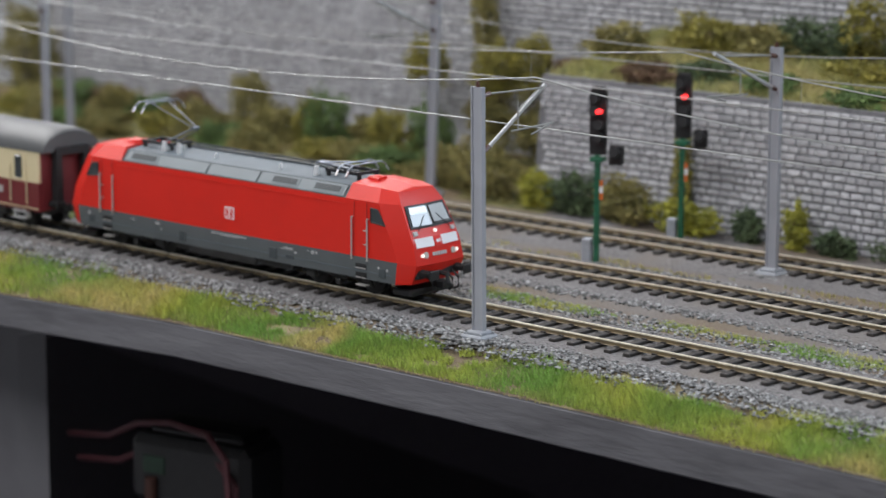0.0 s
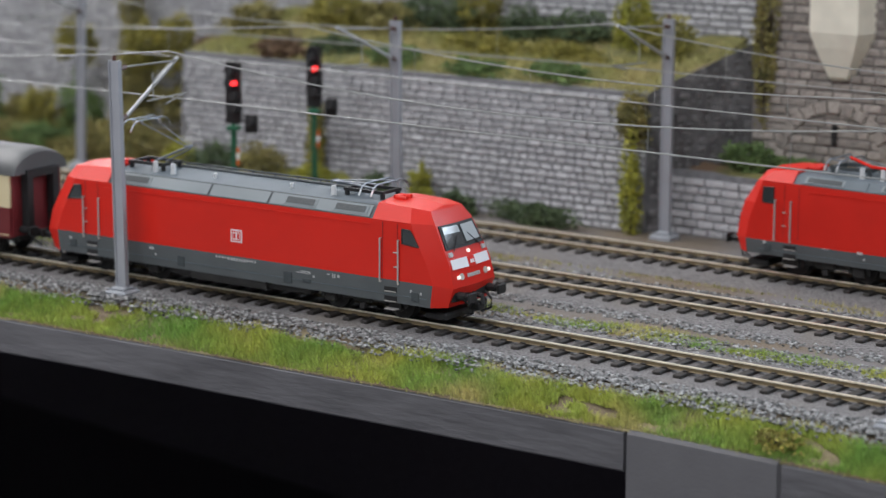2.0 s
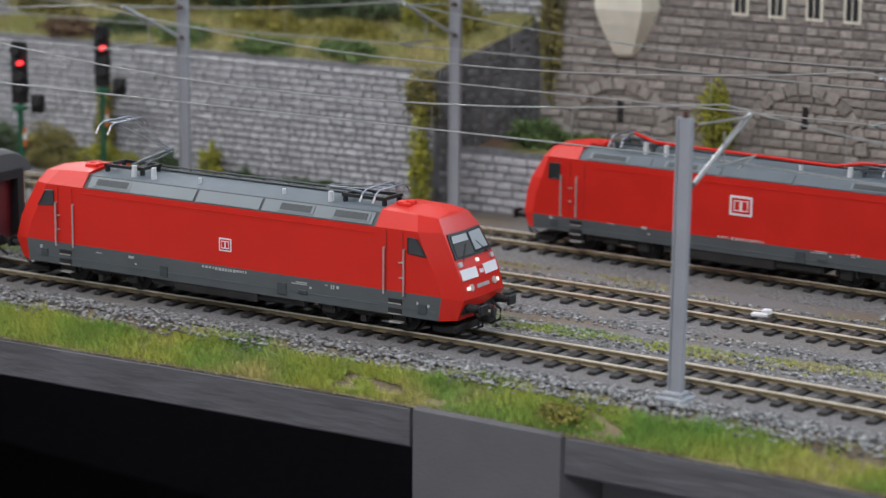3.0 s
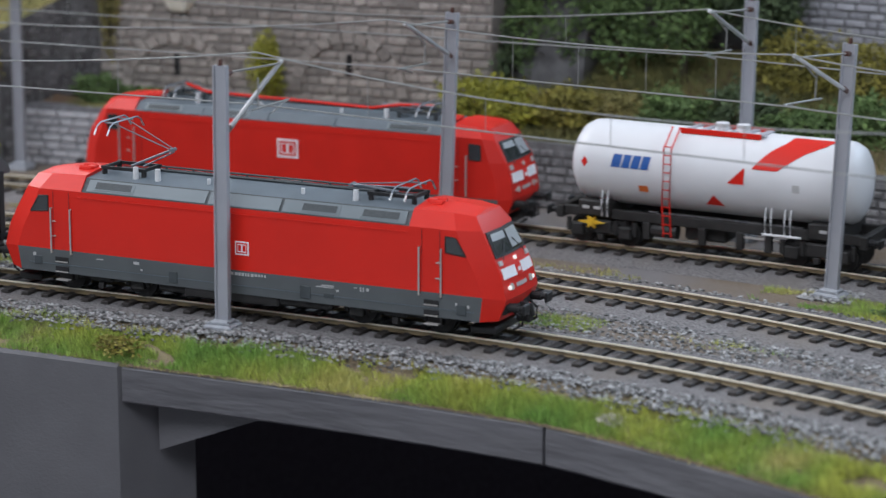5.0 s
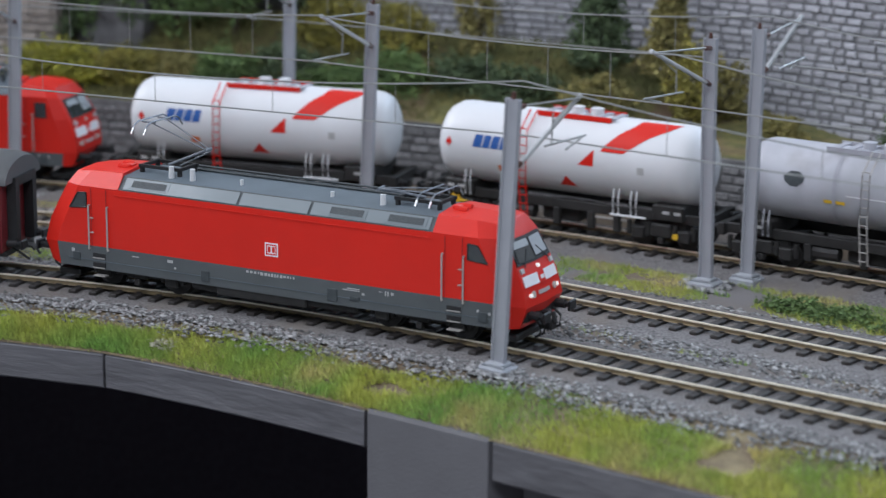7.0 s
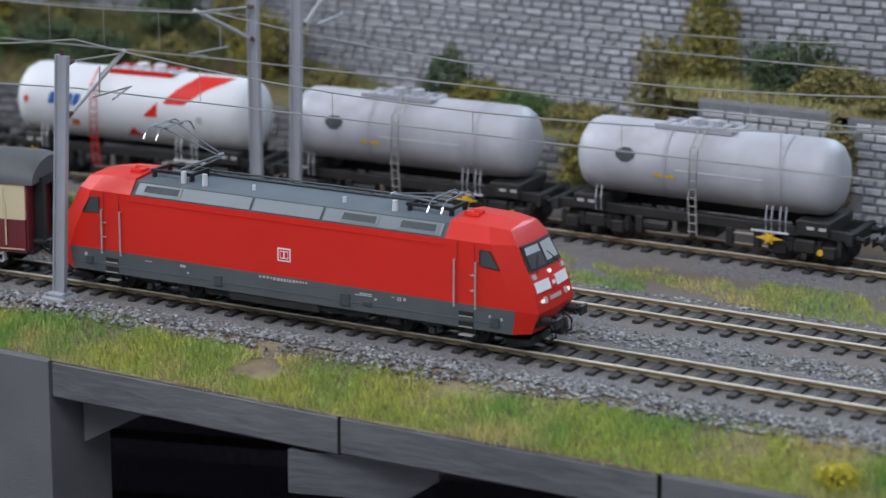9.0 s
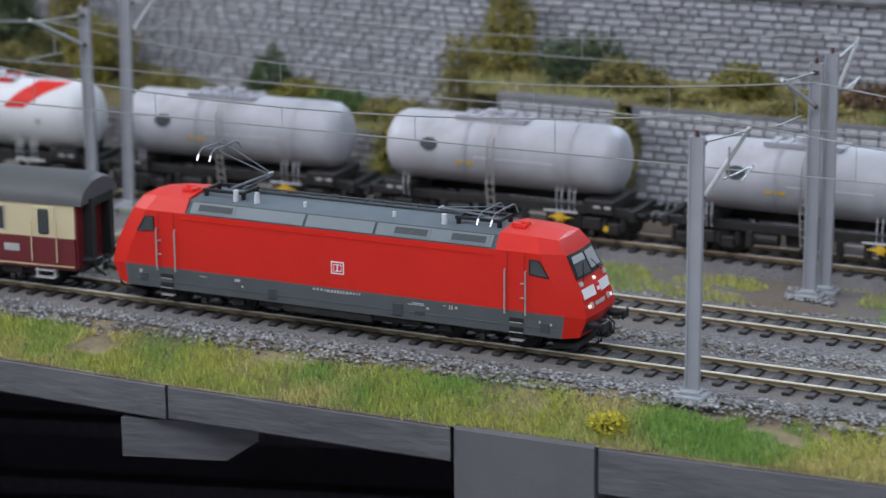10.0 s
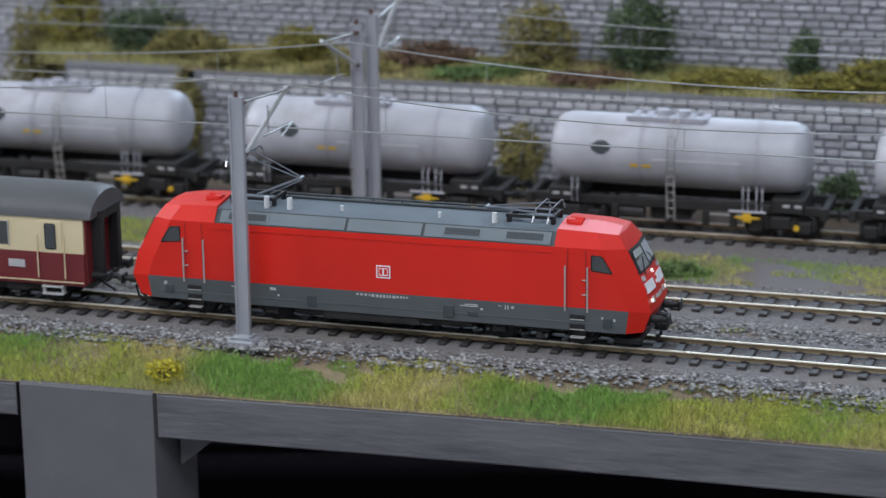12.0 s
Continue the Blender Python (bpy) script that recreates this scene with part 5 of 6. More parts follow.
# ---- below the board: a stored engine and cables, the shade there put into their colours ----
eng = thing("stored_model", "model vehicle stored on the shelf under the layout, shade in its dark colour", "model vehicle", m=at(-65.4, -5.4, -13.4, 20))
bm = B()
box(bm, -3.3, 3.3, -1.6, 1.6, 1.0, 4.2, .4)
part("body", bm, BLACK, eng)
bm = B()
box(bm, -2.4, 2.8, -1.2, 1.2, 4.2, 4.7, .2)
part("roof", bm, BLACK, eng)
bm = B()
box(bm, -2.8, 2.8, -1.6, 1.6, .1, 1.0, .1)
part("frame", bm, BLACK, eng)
part("circuit_plate", box(B(), -2.4, -1.2, -1.68, -1.58, 2.5, 3.3, .03), DIM_GREEN, eng, "green circuit plate darkened as in shade")
part("copper_coil", cyl(B(), (-1.9, -1.75, 1.2), (-1.9, -1.75, 2.3), .3, n=10), DIM_COPPER, eng, "orange wire coil darkened as in shade")
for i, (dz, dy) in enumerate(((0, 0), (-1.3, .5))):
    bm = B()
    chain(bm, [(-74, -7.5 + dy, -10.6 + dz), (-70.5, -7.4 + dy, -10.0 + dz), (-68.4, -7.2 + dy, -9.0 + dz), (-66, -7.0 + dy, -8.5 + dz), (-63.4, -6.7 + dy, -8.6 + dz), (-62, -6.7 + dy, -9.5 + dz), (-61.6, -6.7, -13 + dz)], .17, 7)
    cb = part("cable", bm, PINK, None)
    tagged(cb, "pink cable hanging under the layout, darkened as in shade", "cable", "cables")

# a scrap of white paper on the ballast
bm = B()
box(bm, -.35, .3, -.12, .12, 0, .18, .05)
box(bm, .05, .4, -.05, .2, .1, .32, .04)
sc = part("white_scrap", bm, WHITE, None)
sc.matrix_basis = at(-13.2, py(-13.2) + 8.9, -.12, 20)
tagged(sc, "small white scrap lying between the rails", "scrap")

# ---- what moves ----
RUN = ((0, -58.7), (0.5, -53.75), (1, -48.85), (1.5, -44.0), (2, -39.09), (2.5, -34.14), (3, -29.32), (3.2, -27.37), (4.8, -11.46), (5, -9.51), (5.5, -4.69), (6, 0.23), (6.5, 5.24), (7, 10.29), (7.5, 15.26), (7.7, 17.24), (9.3, 32.53), (9.5, 34.51), (10, 39.34), (10.5, 44.1), (11, 48.93), (11.5, 53.85), (12, 58.76))


def motions():
    st = [(t, float(np.interp(x, PX, PS))) for t, x in RUN]
    walk(loco_main, [(t, ride(s, 6.1)) for t, s in st])
    walk(coach_main, [(t, ride(s - 26.0, 10.6)) for t, s in st])
    times = np.arange(0, 181) / 15.0
    dist = np.interp(times, [t for t, _ in st], [s for _, s in st])
    for w, x, r in WHEELS:
        walk(w, [(float(t), pose(x * U, 0, r * U, 0, math.degrees((d - dist[0]) / r), 0)) for t, d in zip(times, dist)])


# ---- terraces behind the low walls ----
def bank_rise(x):
    return float(np.interp(x, (-16, 13, 22, 41), (1.0, .95, .12, .1)))


def terrace(name, label, x0, x1, off0, off1, z0, z1, material, seed=1, amp=0.35):
    xs = np.arange(x0, x1 + 0.01, 1.0)
    n = 9
    V, F = [], []
    for x in xs:
        for c in range(n):
            k = c / (n - 1)
            zz = z0 * (1 - k) + (z1(x) if callable(z1) else z1) * k + amp * noise.noise((x * .25, k * 4, seed)) * (1 if 0 < c else 0)
            V.append((x, py(x) + off0 * (1 - k) + off1 * k, zz))
    for i in range(len(xs) - 1):
        for c in range(n - 1):
            a = i * n + c
            F.append((a, a + n, a + n + 1, a + 1))
    return tagged(raw(name, V, F, material, smooth=True), label, "bank", kind="structure")


BANK = mat("grassy_bank", (0.17, 0.155, 0.05), 0.95, scale=150, colour2=(0.085, 0.09, 0.03), bump=1.0, bump_scale=900, second=((0.14, 0.09, 0.055), 30, 0.5, 0.7))
terrace("bank_left", "sloping dry grassy bank above the lower wall", -64, -36.6, WA + 0.7, 29.4, 5.85, 7.7, BANK, 1)
tagged(strip("bank_corner", lambda x: float(np.interp(x, (-36.7, -34.0), (21.9, 26.0))), 29.6, 6.3, 7.7, BANK, -36.7, -34.0, 0.4, 3), "dry grassy bank behind the return wall", "bank", kind="structure")
terrace("bank_far_left", "dry grassy bank at the foot of the tall wall", -135, -62, 19.5, 29.3, GZ, .3, BANK, 2)
terrace("bank_mid", "planted bank behind the low wall", -16, 41, 22.3, 32.3, 2.4, lambda x: 2.4 + 3.2 * bank_rise(x), BANK, 3, 0.6)
terrace("bank_castle", "planted bank at the castle foot", -36.6, -13, 22.3, 25.6, 2.4, 2.9, BANK, 4)
terrace("bank_right", "grassy terrace between the two retaining walls", 40.5, 130, 23.2, 28.4, 4.62, 5.2, BANK, 5, 0.15)


WEED = mat("yellow_weed", (0.62, 0.55, 0.03), 0.85, var=0.4, island=0.25)
WHITEFLOWER = mat("pale_dry_fibre", (0.55, 0.53, 0.42), 0.9, var=0.2, island=0.2)


# ---- plants ----
def leaves(rnd, n, centre, radii, size, seed=0.0, lump=0.5):
    """Small leaf quads on and inside an uneven blob."""
    d = rnd.normal(size=(n, 3))
    d /= np.linalg.norm(d, axis=1)[:, None]
    k = np.array([1 + lump * noise.noise((v[0] * 1.7 + seed, v[1] * 1.7, v[2] * 1.7)) + lump * .6 * noise.noise((v[0] * 4 + seed, v[1] * 4, v[2] * 4)) for v in d])
    r = k * rnd.uniform(0.45, 1.0, n) ** 0.5
    P = np.array(centre) + d * r[:, None] * np.array(radii)
    a = rnd.normal(size=(n, 3))
    a /= np.linalg.norm(a, axis=1)[:, None]
    b = np.cross(a, rnd.normal(size=(n, 3)))
    b /= np.linalg.norm(b, axis=1)[:, None]
    s = size * rnd.uniform(0.5, 1.2, n)[:, None]
    V = np.stack([P - a * s, P + b * s * .7, P + a * s, P - b * s * .7], 1).reshape(-1, 3)
    F = [(4 * i, 4 * i + 1, 4 * i + 2, 4 * i + 3) for i in range(n)]
    return V, F


PSEED = [10]


def bush(name, label, x, off, z, rx, ry, rz, material, n=None, lump=0.75, size=0.10, category="bush", stem=True):
    PSEED[0] += 1
    rnd = np.random.RandomState(PSEED[0])
    n = n or int(700 + 900 * (rx * rz + rx * ry))
    n = min(n, 9000)
    t = thing(name, label, category, m=at(x, py(x) + off, z))
    V, F = leaves(rnd, n, (0, 0, rz * .8), (rx, ry, rz), size, PSEED[0] * 3.1, lump)
    part_ob = raw("foliage", V, F, material, t)
    bm = B()
    for i in range(4):
        a = rnd.uniform(0, 6.28)
        chain(bm, [(0, 0, -.25), (math.cos(a) * rx * .2, math.sin(a) * ry * .2, rz * .5), (math.cos(a) * rx * .5, math.sin(a) * ry * .5, rz * 1.0)], .06, 5)
    part("stem", bm, BARK, t)
    return t


def tree(label, x, off, z, h, r, material, seed, conifer=True):
    rnd = np.random.RandomState(seed)
    t = thing("tree", label, "tree", m=at(x, py(x) + off, z))
    bm = B()
    cyl(bm, (0, 0, -.4), (0, 0, h * .95), .22, .05, 8)
    for i in range(14):
        k = .15 + .8 * i / 14
        a = rnd.uniform(0, 6.28)
        rr = r * (1 - k) if conifer else r * .8
        cyl(bm, (0, 0, h * k), (math.cos(a) * rr, math.sin(a) * rr, h * k - (.2 if conifer else -.6)), .05, .02, 5)
    part("trunk", bm, BARK, t)
    VV, FF = [], []
    tiers = 11 if conifer else 9
    for i in range(tiers):
        k = i / tiers
        if conifer:
            c, rad = (0, 0, h * (.12 + .86 * k)), (r * (1.05 - k), r * (1.05 - k), h * .085)
        else:
            a = rnd.uniform(0, 6.28)
            c, rad = (math.cos(a) * r * .5, math.sin(a) * r * .5, h * rnd.uniform(.35, .85)), (r * .55, r * .55, h * .2)
        V, F = leaves(rnd, 900, c, rad, .12, seed + i * 2.3, .7)
        n = sum(len(v) for v in VV)
        VV.append(V)
        FF += [tuple(q + n for q in f) for f in F]
    raw("crown", np.concatenate(VV), FF, material, t)
    return t


# bank at the tall wall's foot
for i in range(13):
    bush("bush", "low dense ochre shrub on the bank before the tall wall", -109 + i * 3.1, 21.8 + (i * 7 % 4) * .5, -.35, 2.0, 1.0, .62 + .12 * (i % 3), (LEAF_O, LEAF_Y, LEAF_O, LEAF_G)[i % 4])
for i in range(7):
    x = -106 + i * 2.3
    bush("bush", "low ochre-green shrub at the foot of the tall stone wall", x, 25 + (i % 3) * .6, -.2, 1.7, 1.1, .95 + .2 * (i % 2), (LEAF_O, LEAF_G, LEAF_B)[i % 3])
for i in range(6):
    x = -86.5 + i * 2.2
    bush("bush", "spreading ochre-green shrub at the foot of the tall stone wall", x, 25 + (i % 2) * .7, -.2, 1.6, 1.0, 1.2 + .25 * (i % 3), (LEAF_O, LEAF_Y, LEAF_G)[i % 3])
bush("bush", "slim upright yellow-green shrub against the stone wall", -90.4, 27, -.4, 1.35, 1.0, 2.1, LEAF_O)
bush("bush", "tall ivy-grown shrub against the stone wall", -110, 27, 0, 2.4, 1.2, 3.2, LEAF_O)
bush("climbing_plant", "tall ochre ivy column on the stone wall", -73.6, 27.6, 3.5, .95, .6, 3.8, LEAF_O, category="climber")
for x, z, rx, rz, m in ((-76.3, 4.2, 1.3, 1.2, LEAF_Y), (-71.5, 4.0, 1.5, 1.4, LEAF_Y), (-69.2, 4.3, 1.2, 1.6, LEAF_Y), (-72, 1.6, 1.6, 1.3, LEAF_O), (-68.5, 1.2, 1.8, 1.2, LEAF_O), (-66, 4.8, 1.8, .8, LEAF_B)):
    bush("bush", "yellow-ochre shrub on the stepped wall end", x, 26.3, z, rx, .9, rz, m)
bush("bush", "lime green shrub by the back track", -63.3, 20.6, GZ, 1.2, .8, 1.0, LEAF_L)
bush("bush", "dark green shrub by the back track", -60.8, 20.4, GZ, 1.4, .9, 1.1, LEAF_D)
bush("bush", "ochre shrub spreading below the stone wall", -67.5, 21.2, GZ, 2.6, 1.0, 1.5, LEAF_O)
bush("bush", "green shrub at the corner of the lower wall", -57.8, 20.1, GZ, 1.6, .6, 1.2, LEAF_O)
bush("climbing_plant", "yellow climbing plant beside the signal post", -54.9, 20.7, GZ, .5, .4, 2.4, LEAF_Y, category="climber")
bush("bush", "lime yellow shrub at the wall foot", -54.0, 19.9, GZ, 2.0, .6, .85, LEAF_L)
bush("bush", "slim yellow-green shrub at the wall foot", -48.2, 20.2, GZ, .6, .45, 1.2, LEAF_L)
bush("bush", "low dark shrub at the wall foot", -46.2, 20.2, GZ, 1.1, .5, .6, LEAF_D)
bush("bush", "dark shrub at the wall foot", -50.9, 20.3, GZ, .7, .5, .8, LEAF_D)
bush("bush", "low dark green hedge at the wall foot", -41.8, 20.0, GZ, 2.2, .5, .55, LEAF_D)
bush("climbing_plant", "yellow-green climbing plant on the wall end", -37.0, 20.6, GZ, .5, .4, 2.3, LEAF_L, category="climber")
bush("climbing_plant", "brown-green plant hanging over the wall end", -37.2, 21.0, 4.0, .8, .5, 1.1, LEAF_O, category="climber")
# terrace over the lower wall
for x, off, rx, rz, m in ((-62.5, 25, 2.2, 1.0, LEAF_O), (-59, 27, 2.2, 1.1, LEAF_Y), (-56, 27, 2.2, 1.0, LEAF_O), (-53.5, 27.4, 2.6, 1.1, LEAF_D), (-56, 23.5, 1.6, .6, LEAF_D), (-50.6, 27.4, 1.1, 1.9, LEAF_Y), (-48, 27.5, 1.4, .9, LEAF_D), (-45, 27.5, 1.9, .9, LEAF_D), (-52, 23.0, 1.6, .6, LEAF_G), (-47, 22.6, 1.6, .5, LEAF_G), (-42.5, 22.8, 1.8, .55, LEAF_G), (-41.5, 27, 1.0, 1.8, LEAF_L), (-39.4, 26.5, 1.2, 1.2, LEAF_Y), (-58.6, 22.6, 1.5, .6, LEAF_B), (-49, 25.5, 2.2, .5, LEAF_Y), (-44, 25.5, 2.2, .5, LEAF_Y)):
    bush("bush", "shrub of fine foliage on the grassy terrace", x, off, 5.65 + (off - 22) * .24, rx, .9, rz, m)
# castle foot
bush("bush", "dark green bush at the castle foot", -33.0, 23.8, 2.4, 1.4, .8, .7, LEAF_G)
bush("bush", "dark green bush at the castle foot", -30.6, 23.8, 2.4, 1.4, .8, .5, LEAF_G)
bush("climbing_plant", "lime yellow plant on the castle wall", -24.8, 24.8, 3.0, .8, .45, 1.6, LEAF_L, category="climber")
bush("climbing_plant", "brown creeper on the castle corner", -33.3, 25.1, 5.6, .6, .4, 4.0, LEAF_O, category="climber")
# woods beside the castle
for i, (x, off, z, h, r, m, con) in enumerate(((-12.2, 28, 3, 8.5, 2.2, LEAF_G, False), (-9.2, 29, 3.5, 9.5, 2.5, LEAF_G, False), (-6.0, 29, 4, 9.5, 2.3, LEAF_G, False), (-3.0, 30, 4, 8.5, 2.1, LEAF_D, False), (-14.2, 26.6, 3, 6, 1.3, LEAF_D, False), (13.4, 28, 4.4, 7.0, 1.5, LEAF_D, True), (17.0, 28, 4.4, 6.2, 1.2, LEAF_O, True))):
    tree("small green tree with a dense uneven crown on the bank" if not con else "dark conifer standing before the stone wall", x, off, z, h, r, m, 40 + i, con)
for x, off, rx, rz, m in ((-13.6, 24, 1.5, 1.1, LEAF_L), (-11.8, 24, 1.4, .9, LEAF_L), (-9.5, 24, 1.6, 1.0, LEAF_Y), (-7.2, 24.5, 1.5, .8, LEAF_O), (-4.5, 24.5, 1.6, 1.0, LEAF_G), (-1.5, 25, 1.7, 1.1, LEAF_D), (-.6, 28.5, 1.8, 1.5, LEAF_Y), (2.4, 28.5, 1.8, 1.4, LEAF_Y), (1.5, 24.5, 1.8, .8, LEAF_G), (4.2, 25, 1.6, 1.1, LEAF_G), (6.7, 29, 1.0, 2.6, LEAF_O), (7.5, 25.5, 1.7, 1.0, LEAF_D), (10.5, 25, 1.8, .9, LEAF_D), (14.5, 25, 1.5, 1.0, LEAF_O), (18.8, 26, 1.2, 1.9, LEAF_Y), (19.6, 28, 1.2, 1.5, LEAF_O), (-3, 23.3, 1.4, .6, LEAF_D), (22.6, 27, 1.1, .6, LEAF_O), (28.8, 27, 1.1, 1.5, LEAF_D), (31, 26.4, 1.8, .8, LEAF_Y), (33, 26, 1.8, .6, LEAF_G), (36, 25.5, 1.6, .6, LEAF_O)):
    bush("bush", "shrub of mixed green and yellow foliage on the bank", x, off, 2.3 + (off - 22.3) * .34 * bank_rise(x), rx, 1.0, rz, m)
bush("bush", "ochre shrub between the tank wagons and the wall", 36.6, 21.6, -.2, 1.0, .6, 1.9, LEAF_Y)
# long terrace
bush("climbing_plant", "yellow-green ivy high on the stone wall", 41.6, 26.9, 4.0, 1.3, .6, 3.0, LEAF_Y, category="climber")
bush("climbing_plant", "ochre ivy on the stone wall", 39.4, 26.9, 3.0, 1.2, .6, 2.0, LEAF_O, category="climber")
for x, off, rx, rz, m in ((45.4, 26, 2.2, 1.2, LEAF_D), (47.8, 25.5, 1.6, .8, LEAF_O), (53.4, 25.5, 1.3, 1.0, LEAF_Y), (59.6, 26, 2.0, .6, LEAF_B), (64.8, 26.4, 1.5, 1.7, LEAF_O), (69.6, 26.4, 1.6, 2.2, LEAF_D), (76.9, 26.4, .75, 1.2, LEAF_D), (80, 25.5, 2, .8, LEAF_Y), (50.4, 24.5, 1.6, .35, LEAF_O), (56, 24.3, 2.0, .3, LEAF_O), (62, 24.5, 2.2, .3, LEAF_G), (67, 24.3, 1.8, .3, LEAF_B), (73, 24.7, 2.2, .4, LEAF_Y), (77.5, 24.3, 1.5, .5, LEAF_Y), (85, 25, 2, .9, LEAF_Y)):
    bush("bush", "shrub of fine foliage on the upper terrace", x, off, 4.6 + (off - 23) * .1, rx, .8, rz, m)
bush("climbing_plant", "ochre-green plant in the wall recess", 47.9, 22.4, .2, .7, .4, 2.4, LEAF_O, category="climber")
bush("bush", "dark ochre bush between the wagons and the wall", 63.8, 21.8, .4, 1.0, .5, 1.4, LEAF_O)
bush("bush", "low bush behind the wagons", 78, 21.8, .2, 1.2, .5, .8, LEAF_D)
bush("bush", "small lime yellow bush beside the middle track", 61.5, 10.9, GZ, .5, .4, .42, LEAF_L)
bush("weed_tuft", "bright yellow flowering weed on the board edge", 50.2, -6.0, -1.25, .7, .45, .5, WEED, n=700, size=.07, category="weed")
bush("weed_tuft", "olive yellow weed on the board edge", -12.6, -4.7, -1.1, .9, .5, .35, LEAF_Y, n=700, size=.07, category="weed")
bush("weed_tuft", "pale dry weed on the board edge", 6.6, -4.3, -1.2, .55, .4, .25, WHITEFLOWER, n=450, size=.06, category="weed")
for x, off, rx in ((11.2, 11.6, 1.1), (13.0, 11.3, 1.3), (15, 11.0, 1.1), (27.5, 11.2, 1.3), (29.5, 11.0, 1.3), (32, 10.8, 1.1), (67, 11.2, 1.6), (70, 11.2, 1.4)):
    bush("bush", "low creeping dark green plant beside the track", x, off, GZ - .15, rx, .7, .36, LEAF_G, size=.08)


# ---- grass fibres and stones ----
def blades(name, label, off0, off1, x0, x1, n, h, material, seed, z0=GZ, z1=GZ, keep=None, w=0.035):
    rnd = np.random.RandomState(seed)
    f0 = off0 if callable(off0) else (lambda q: off0)
    f1 = off1 if callable(off1) else (lambda q: off1)
    V = []
    x = rnd.uniform(x0, x1, n)
    k = rnd.uniform(0, 1, n)
    for i in range(n):
        xx, kk = x[i], k[i]
        d = noise.noise((xx * .22, kk * 1.5, seed)) + .5 * noise.noise((xx * .9, kk * 3, seed))
        if keep is not None and d < keep:
            continue
        o = f0(xx) * (1 - kk) + f1(xx) * kk
        y, z = py(xx) + o, z0 * (1 - kk) + z1 * kk
        a = rnd.uniform(0, 6.28)
        hh = h * rnd.uniform(.4, 1.3) * (1 + .55 * d + .35 * noise.noise((xx * 2.3, kk * 6, seed + 4)))
        dx, dy = math.cos(a) * w, math.sin(a) * w
        lx, ly = rnd.normal(0, hh * .35), rnd.normal(0, hh * .35)
        V += [(xx - dx, y - dy, z - .03), (xx + dx, y + dy, z - .03), (xx + lx, y + ly, z + hh)]
    ob = raw(name, np.array(V), [(3 * i, 3 * i + 1, 3 * i + 2) for i in range(len(V) // 3)], material)
    return tagged(ob, label, "grass", kind="stuff")


EDGE_IN = lambda x: -3.6 - .35 * math.sin(x * .5) - .3 * math.sin(x * 1.3 + 1)
blades("grass", "green and straw-coloured static grass along the board edge", lambda x: edge(x) + 0.12, EDGE_IN, -85, 100, 175000, .33, GRASS, 3, -1.43, -.72, keep=-.45, w=.024)
blades("grass", "dry short grass fringe at the board edge", lambda x: edge(x) + .03, lambda x: edge(x) + 1.3, -85, 100, 30000, .17, GRASS_DRY, 4, -1.45, -1.1, w=.02)
blades("grass", "thin grass strip between front and middle track", 3.1, lambda x: 4.7 + .25 * math.sin(x * .7), -80, 2, 26000, .17, GRASS, 5, keep=-.2, w=.02)
blades("grass", "sparse grass tufts between front and middle track", 3.4, lambda x: t2(x) - 3.3, 2, 100, 9000, .16, GRASS, 15, keep=.34, w=.02)
blades("grass", "grass strip between middle and back track", lambda x: t2(x) + 2.9, lambda x: t3(x) - 3.2, 5, 105, 52000, .2, GRASS, 6, keep=-.12, w=.02)
blades("grass", "dry grass between middle and back track", lambda x: t2(x) + 2.9, lambda x: t3(x) - 3.2, -90, 5, 6000, .15, GRASS_DRY, 7, keep=.1)
blades("grass", "dry grass on the lower terrace", 21.8, 29, -64, -36.8, 15000, .35, GRASS_DRY, 8, 5.9, 7.6)
blades("grass", "dry grass on the long terrace", 23.3, 27.5, 40, 110, 14000, .28, GRASS_DRY, 9, 4.65, 5.1)
blades("grass", "dark olive grass on the wooded bank", 22.6, 30, -16, 17, 16000, .4, GRASS_OLIVE, 10, 2.5, 5.3)
# the earth shoulder that carries the edge grass
ob = strip("edge_bank", lambda x: edge(x) + 0.04, -2.6, -1.44, GZ + .03, EARTH, cols=5)
tagged(ob, "brown earth shoulder along the board edge", "bank", kind="structure")


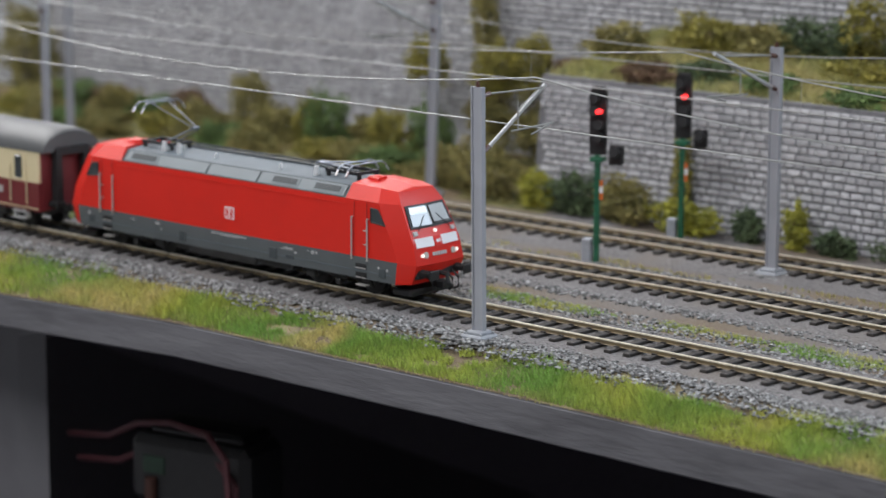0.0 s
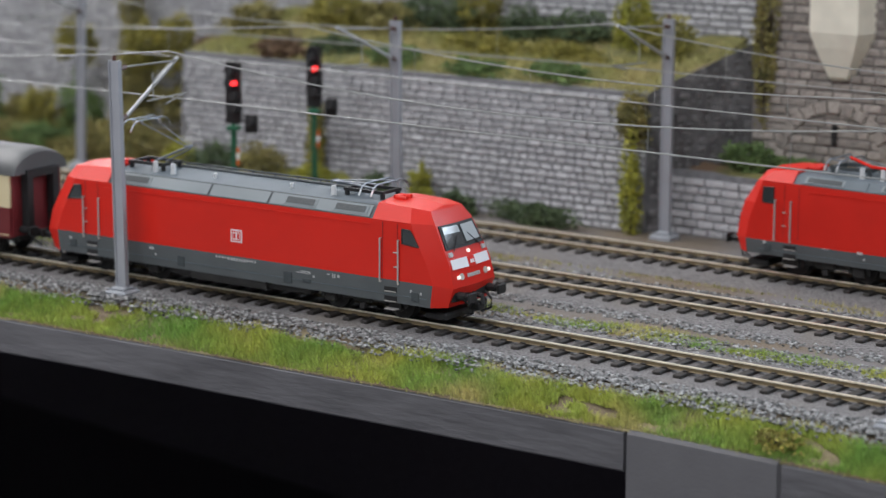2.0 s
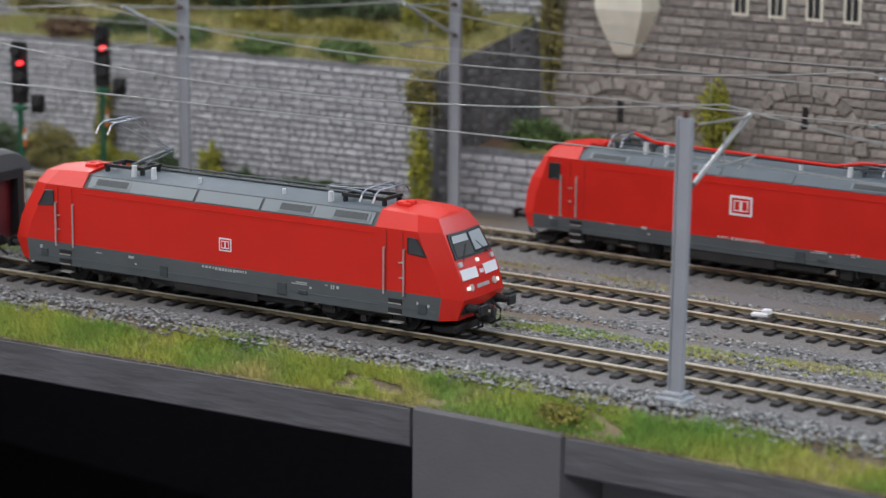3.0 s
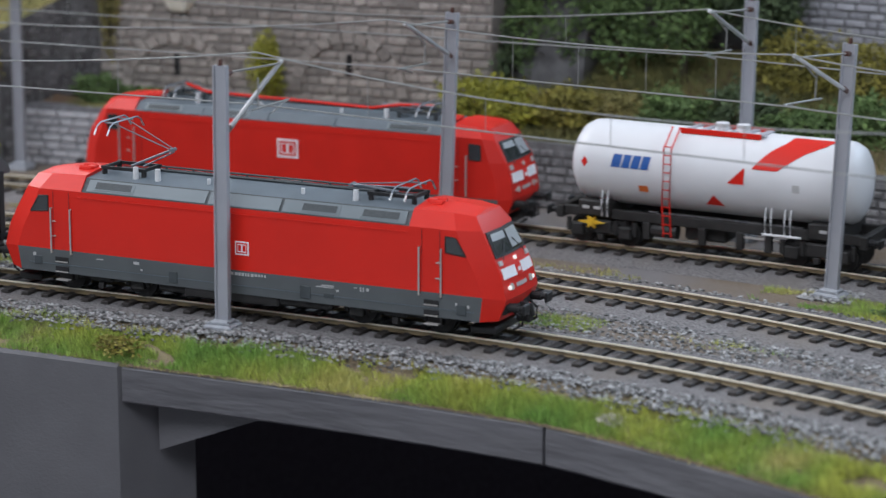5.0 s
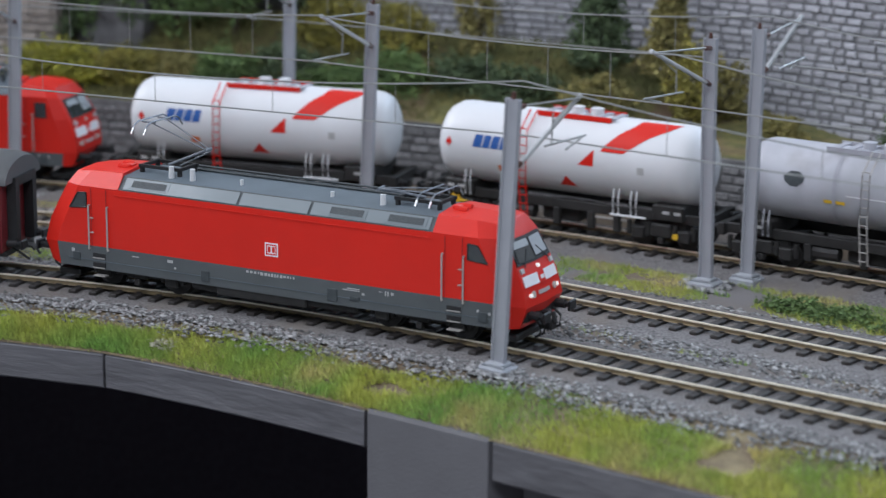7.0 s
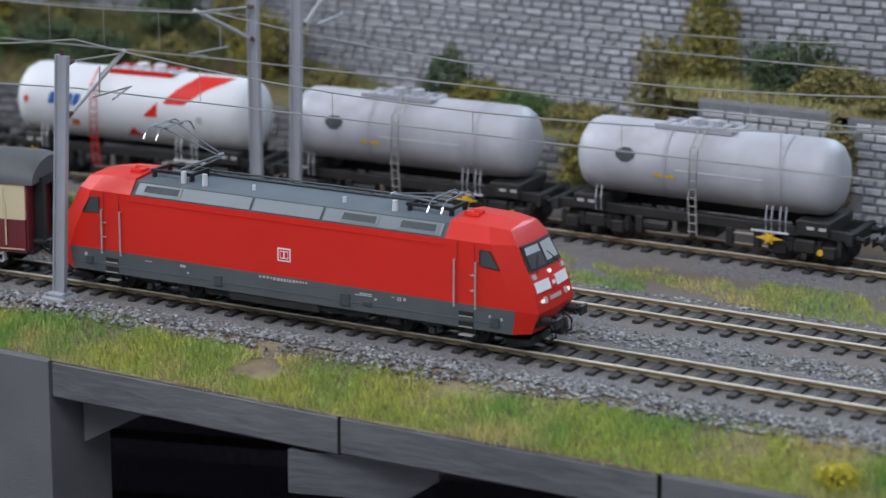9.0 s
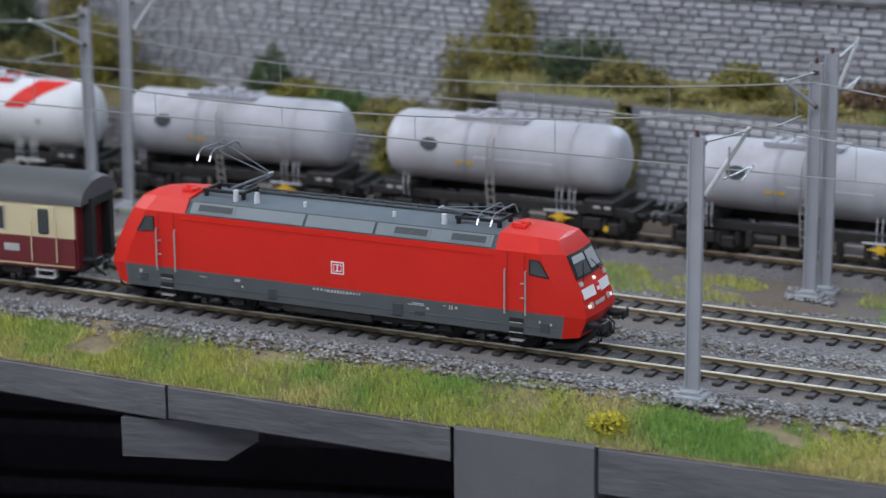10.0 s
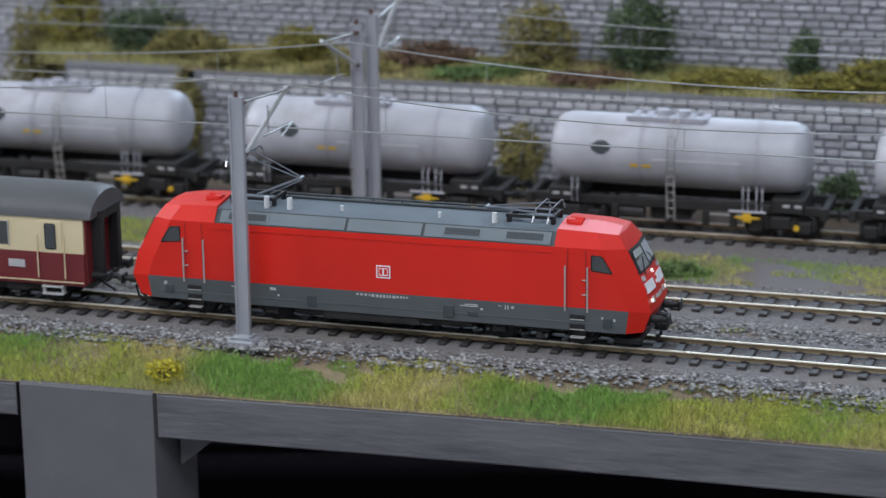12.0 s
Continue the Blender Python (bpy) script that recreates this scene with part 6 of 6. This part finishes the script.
def stones(name, label, lines, seed, size=.10):
    """Loose ballast stones: (off0, off1, x0, x1, count, z0, z1)."""
    rnd = np.random.RandomState(seed)
    V, F = [], []
    base = np.array([(1, 0, 0), (-1, 0, 0), (0, 1, 0), (0, -1, 0), (0, 0, 1), (0, 0, -1)], float)
    tri = ((0, 2, 4), (2, 1, 4), (1, 3, 4), (3, 0, 4), (2, 0, 5), (1, 2, 5), (3, 1, 5), (0, 3, 5))
    for off0, off1, x0, x1, n, z0, z1 in lines:
        f0 = off0 if callable(off0) else (lambda q, c=off0: c)
        f1 = off1 if callable(off1) else (lambda q, c=off1: c)
        for i in range(n):
            x, k = rnd.uniform(x0, x1), rnd.uniform()
            k2 = k + .12 * noise.noise((x * .4, seed, 0))
            y = py(x) + f0(x) * (1 - k2) + f1(x) * k2
            s = size * rnd.uniform(.55, 1.25)
            m = np.array(Euler(rnd.uniform(0, 6.28, 3).tolist()).to_matrix())
            P = (base * (s * rnd.uniform(.6, 1.15, (6, 1)))) @ m.T * np.array((1, 1, .75)) + (x, y, z0 * (1 - k) + z1 * k + .03)
            q = len(V)
            V += P.tolist()
            F += [tuple(q + c for c in t_) for t_ in tri]
    ob = raw(name, V, F, STONE)
    return tagged(ob, label, "ballast", kind="stuff")


stones("ballast_stones", "coarse grey and white ballast stones beside the tracks", (
    (-3.0, -2.2, -80, 100, 7000, -.44, -.37),
    (-3.8, -2.6, -80, 100, 9500, -.58, -.42), (-4.0, -3.5, -80, 100, 1500, -.75, -.58), (2.3, 4.7, -80, 100, 10000, -.41, GZ), (lambda x: t2(x) - 3.4, lambda x: t2(x) - 2.4, -80, 100, 5500, GZ, -.41),
    (lambda x: t2(x) + 2.4, lambda x: t2(x) + 3.1, -80, 105, 2000, -.38, GZ)), 21)
for mx, off in MASTS_AT:
    stones("mast_stones", "heap of grey stones round a mast foot", ((off - .9, off + .9, mx - 1.0, mx + 1.0, 230, -.42, -.42),), int(mx * 10) % 97 + 3, .15)


# ---- sleepers, each one a piece ----
b1 = B()
box(b1, -.165, .165, -1.56, 1.56, -.36, -.18, .025)
for s in (-1, 1):
    box(b1, -.1, .1, s * .845 - .2, s * .845 - .1, -.19, -.14)
    box(b1, -.1, .1, s * .845 + .1, s * .845 + .2, -.19, -.14)
finish(b1)
SL_ME = bpy.data.meshes.new("sleeper")
b1.to_mesh(SL_ME)
b1.free()
SL_ME.materials.append(SLEEPER)
for tr, off in ((track_front, 0.0), (track_mid, t2), (track_back, t3)):
    x, n = -92.0, 0
    while x < 108 and n < 300:
        h = along(off, x)
        ob = new("sleeper", SL_ME)
        ob.parent = tr
        ob.matrix_basis = at(h[0], h[1], 0, h[2])
        x += .88 * math.cos(radians(h[2]))
        n += 1

motions()
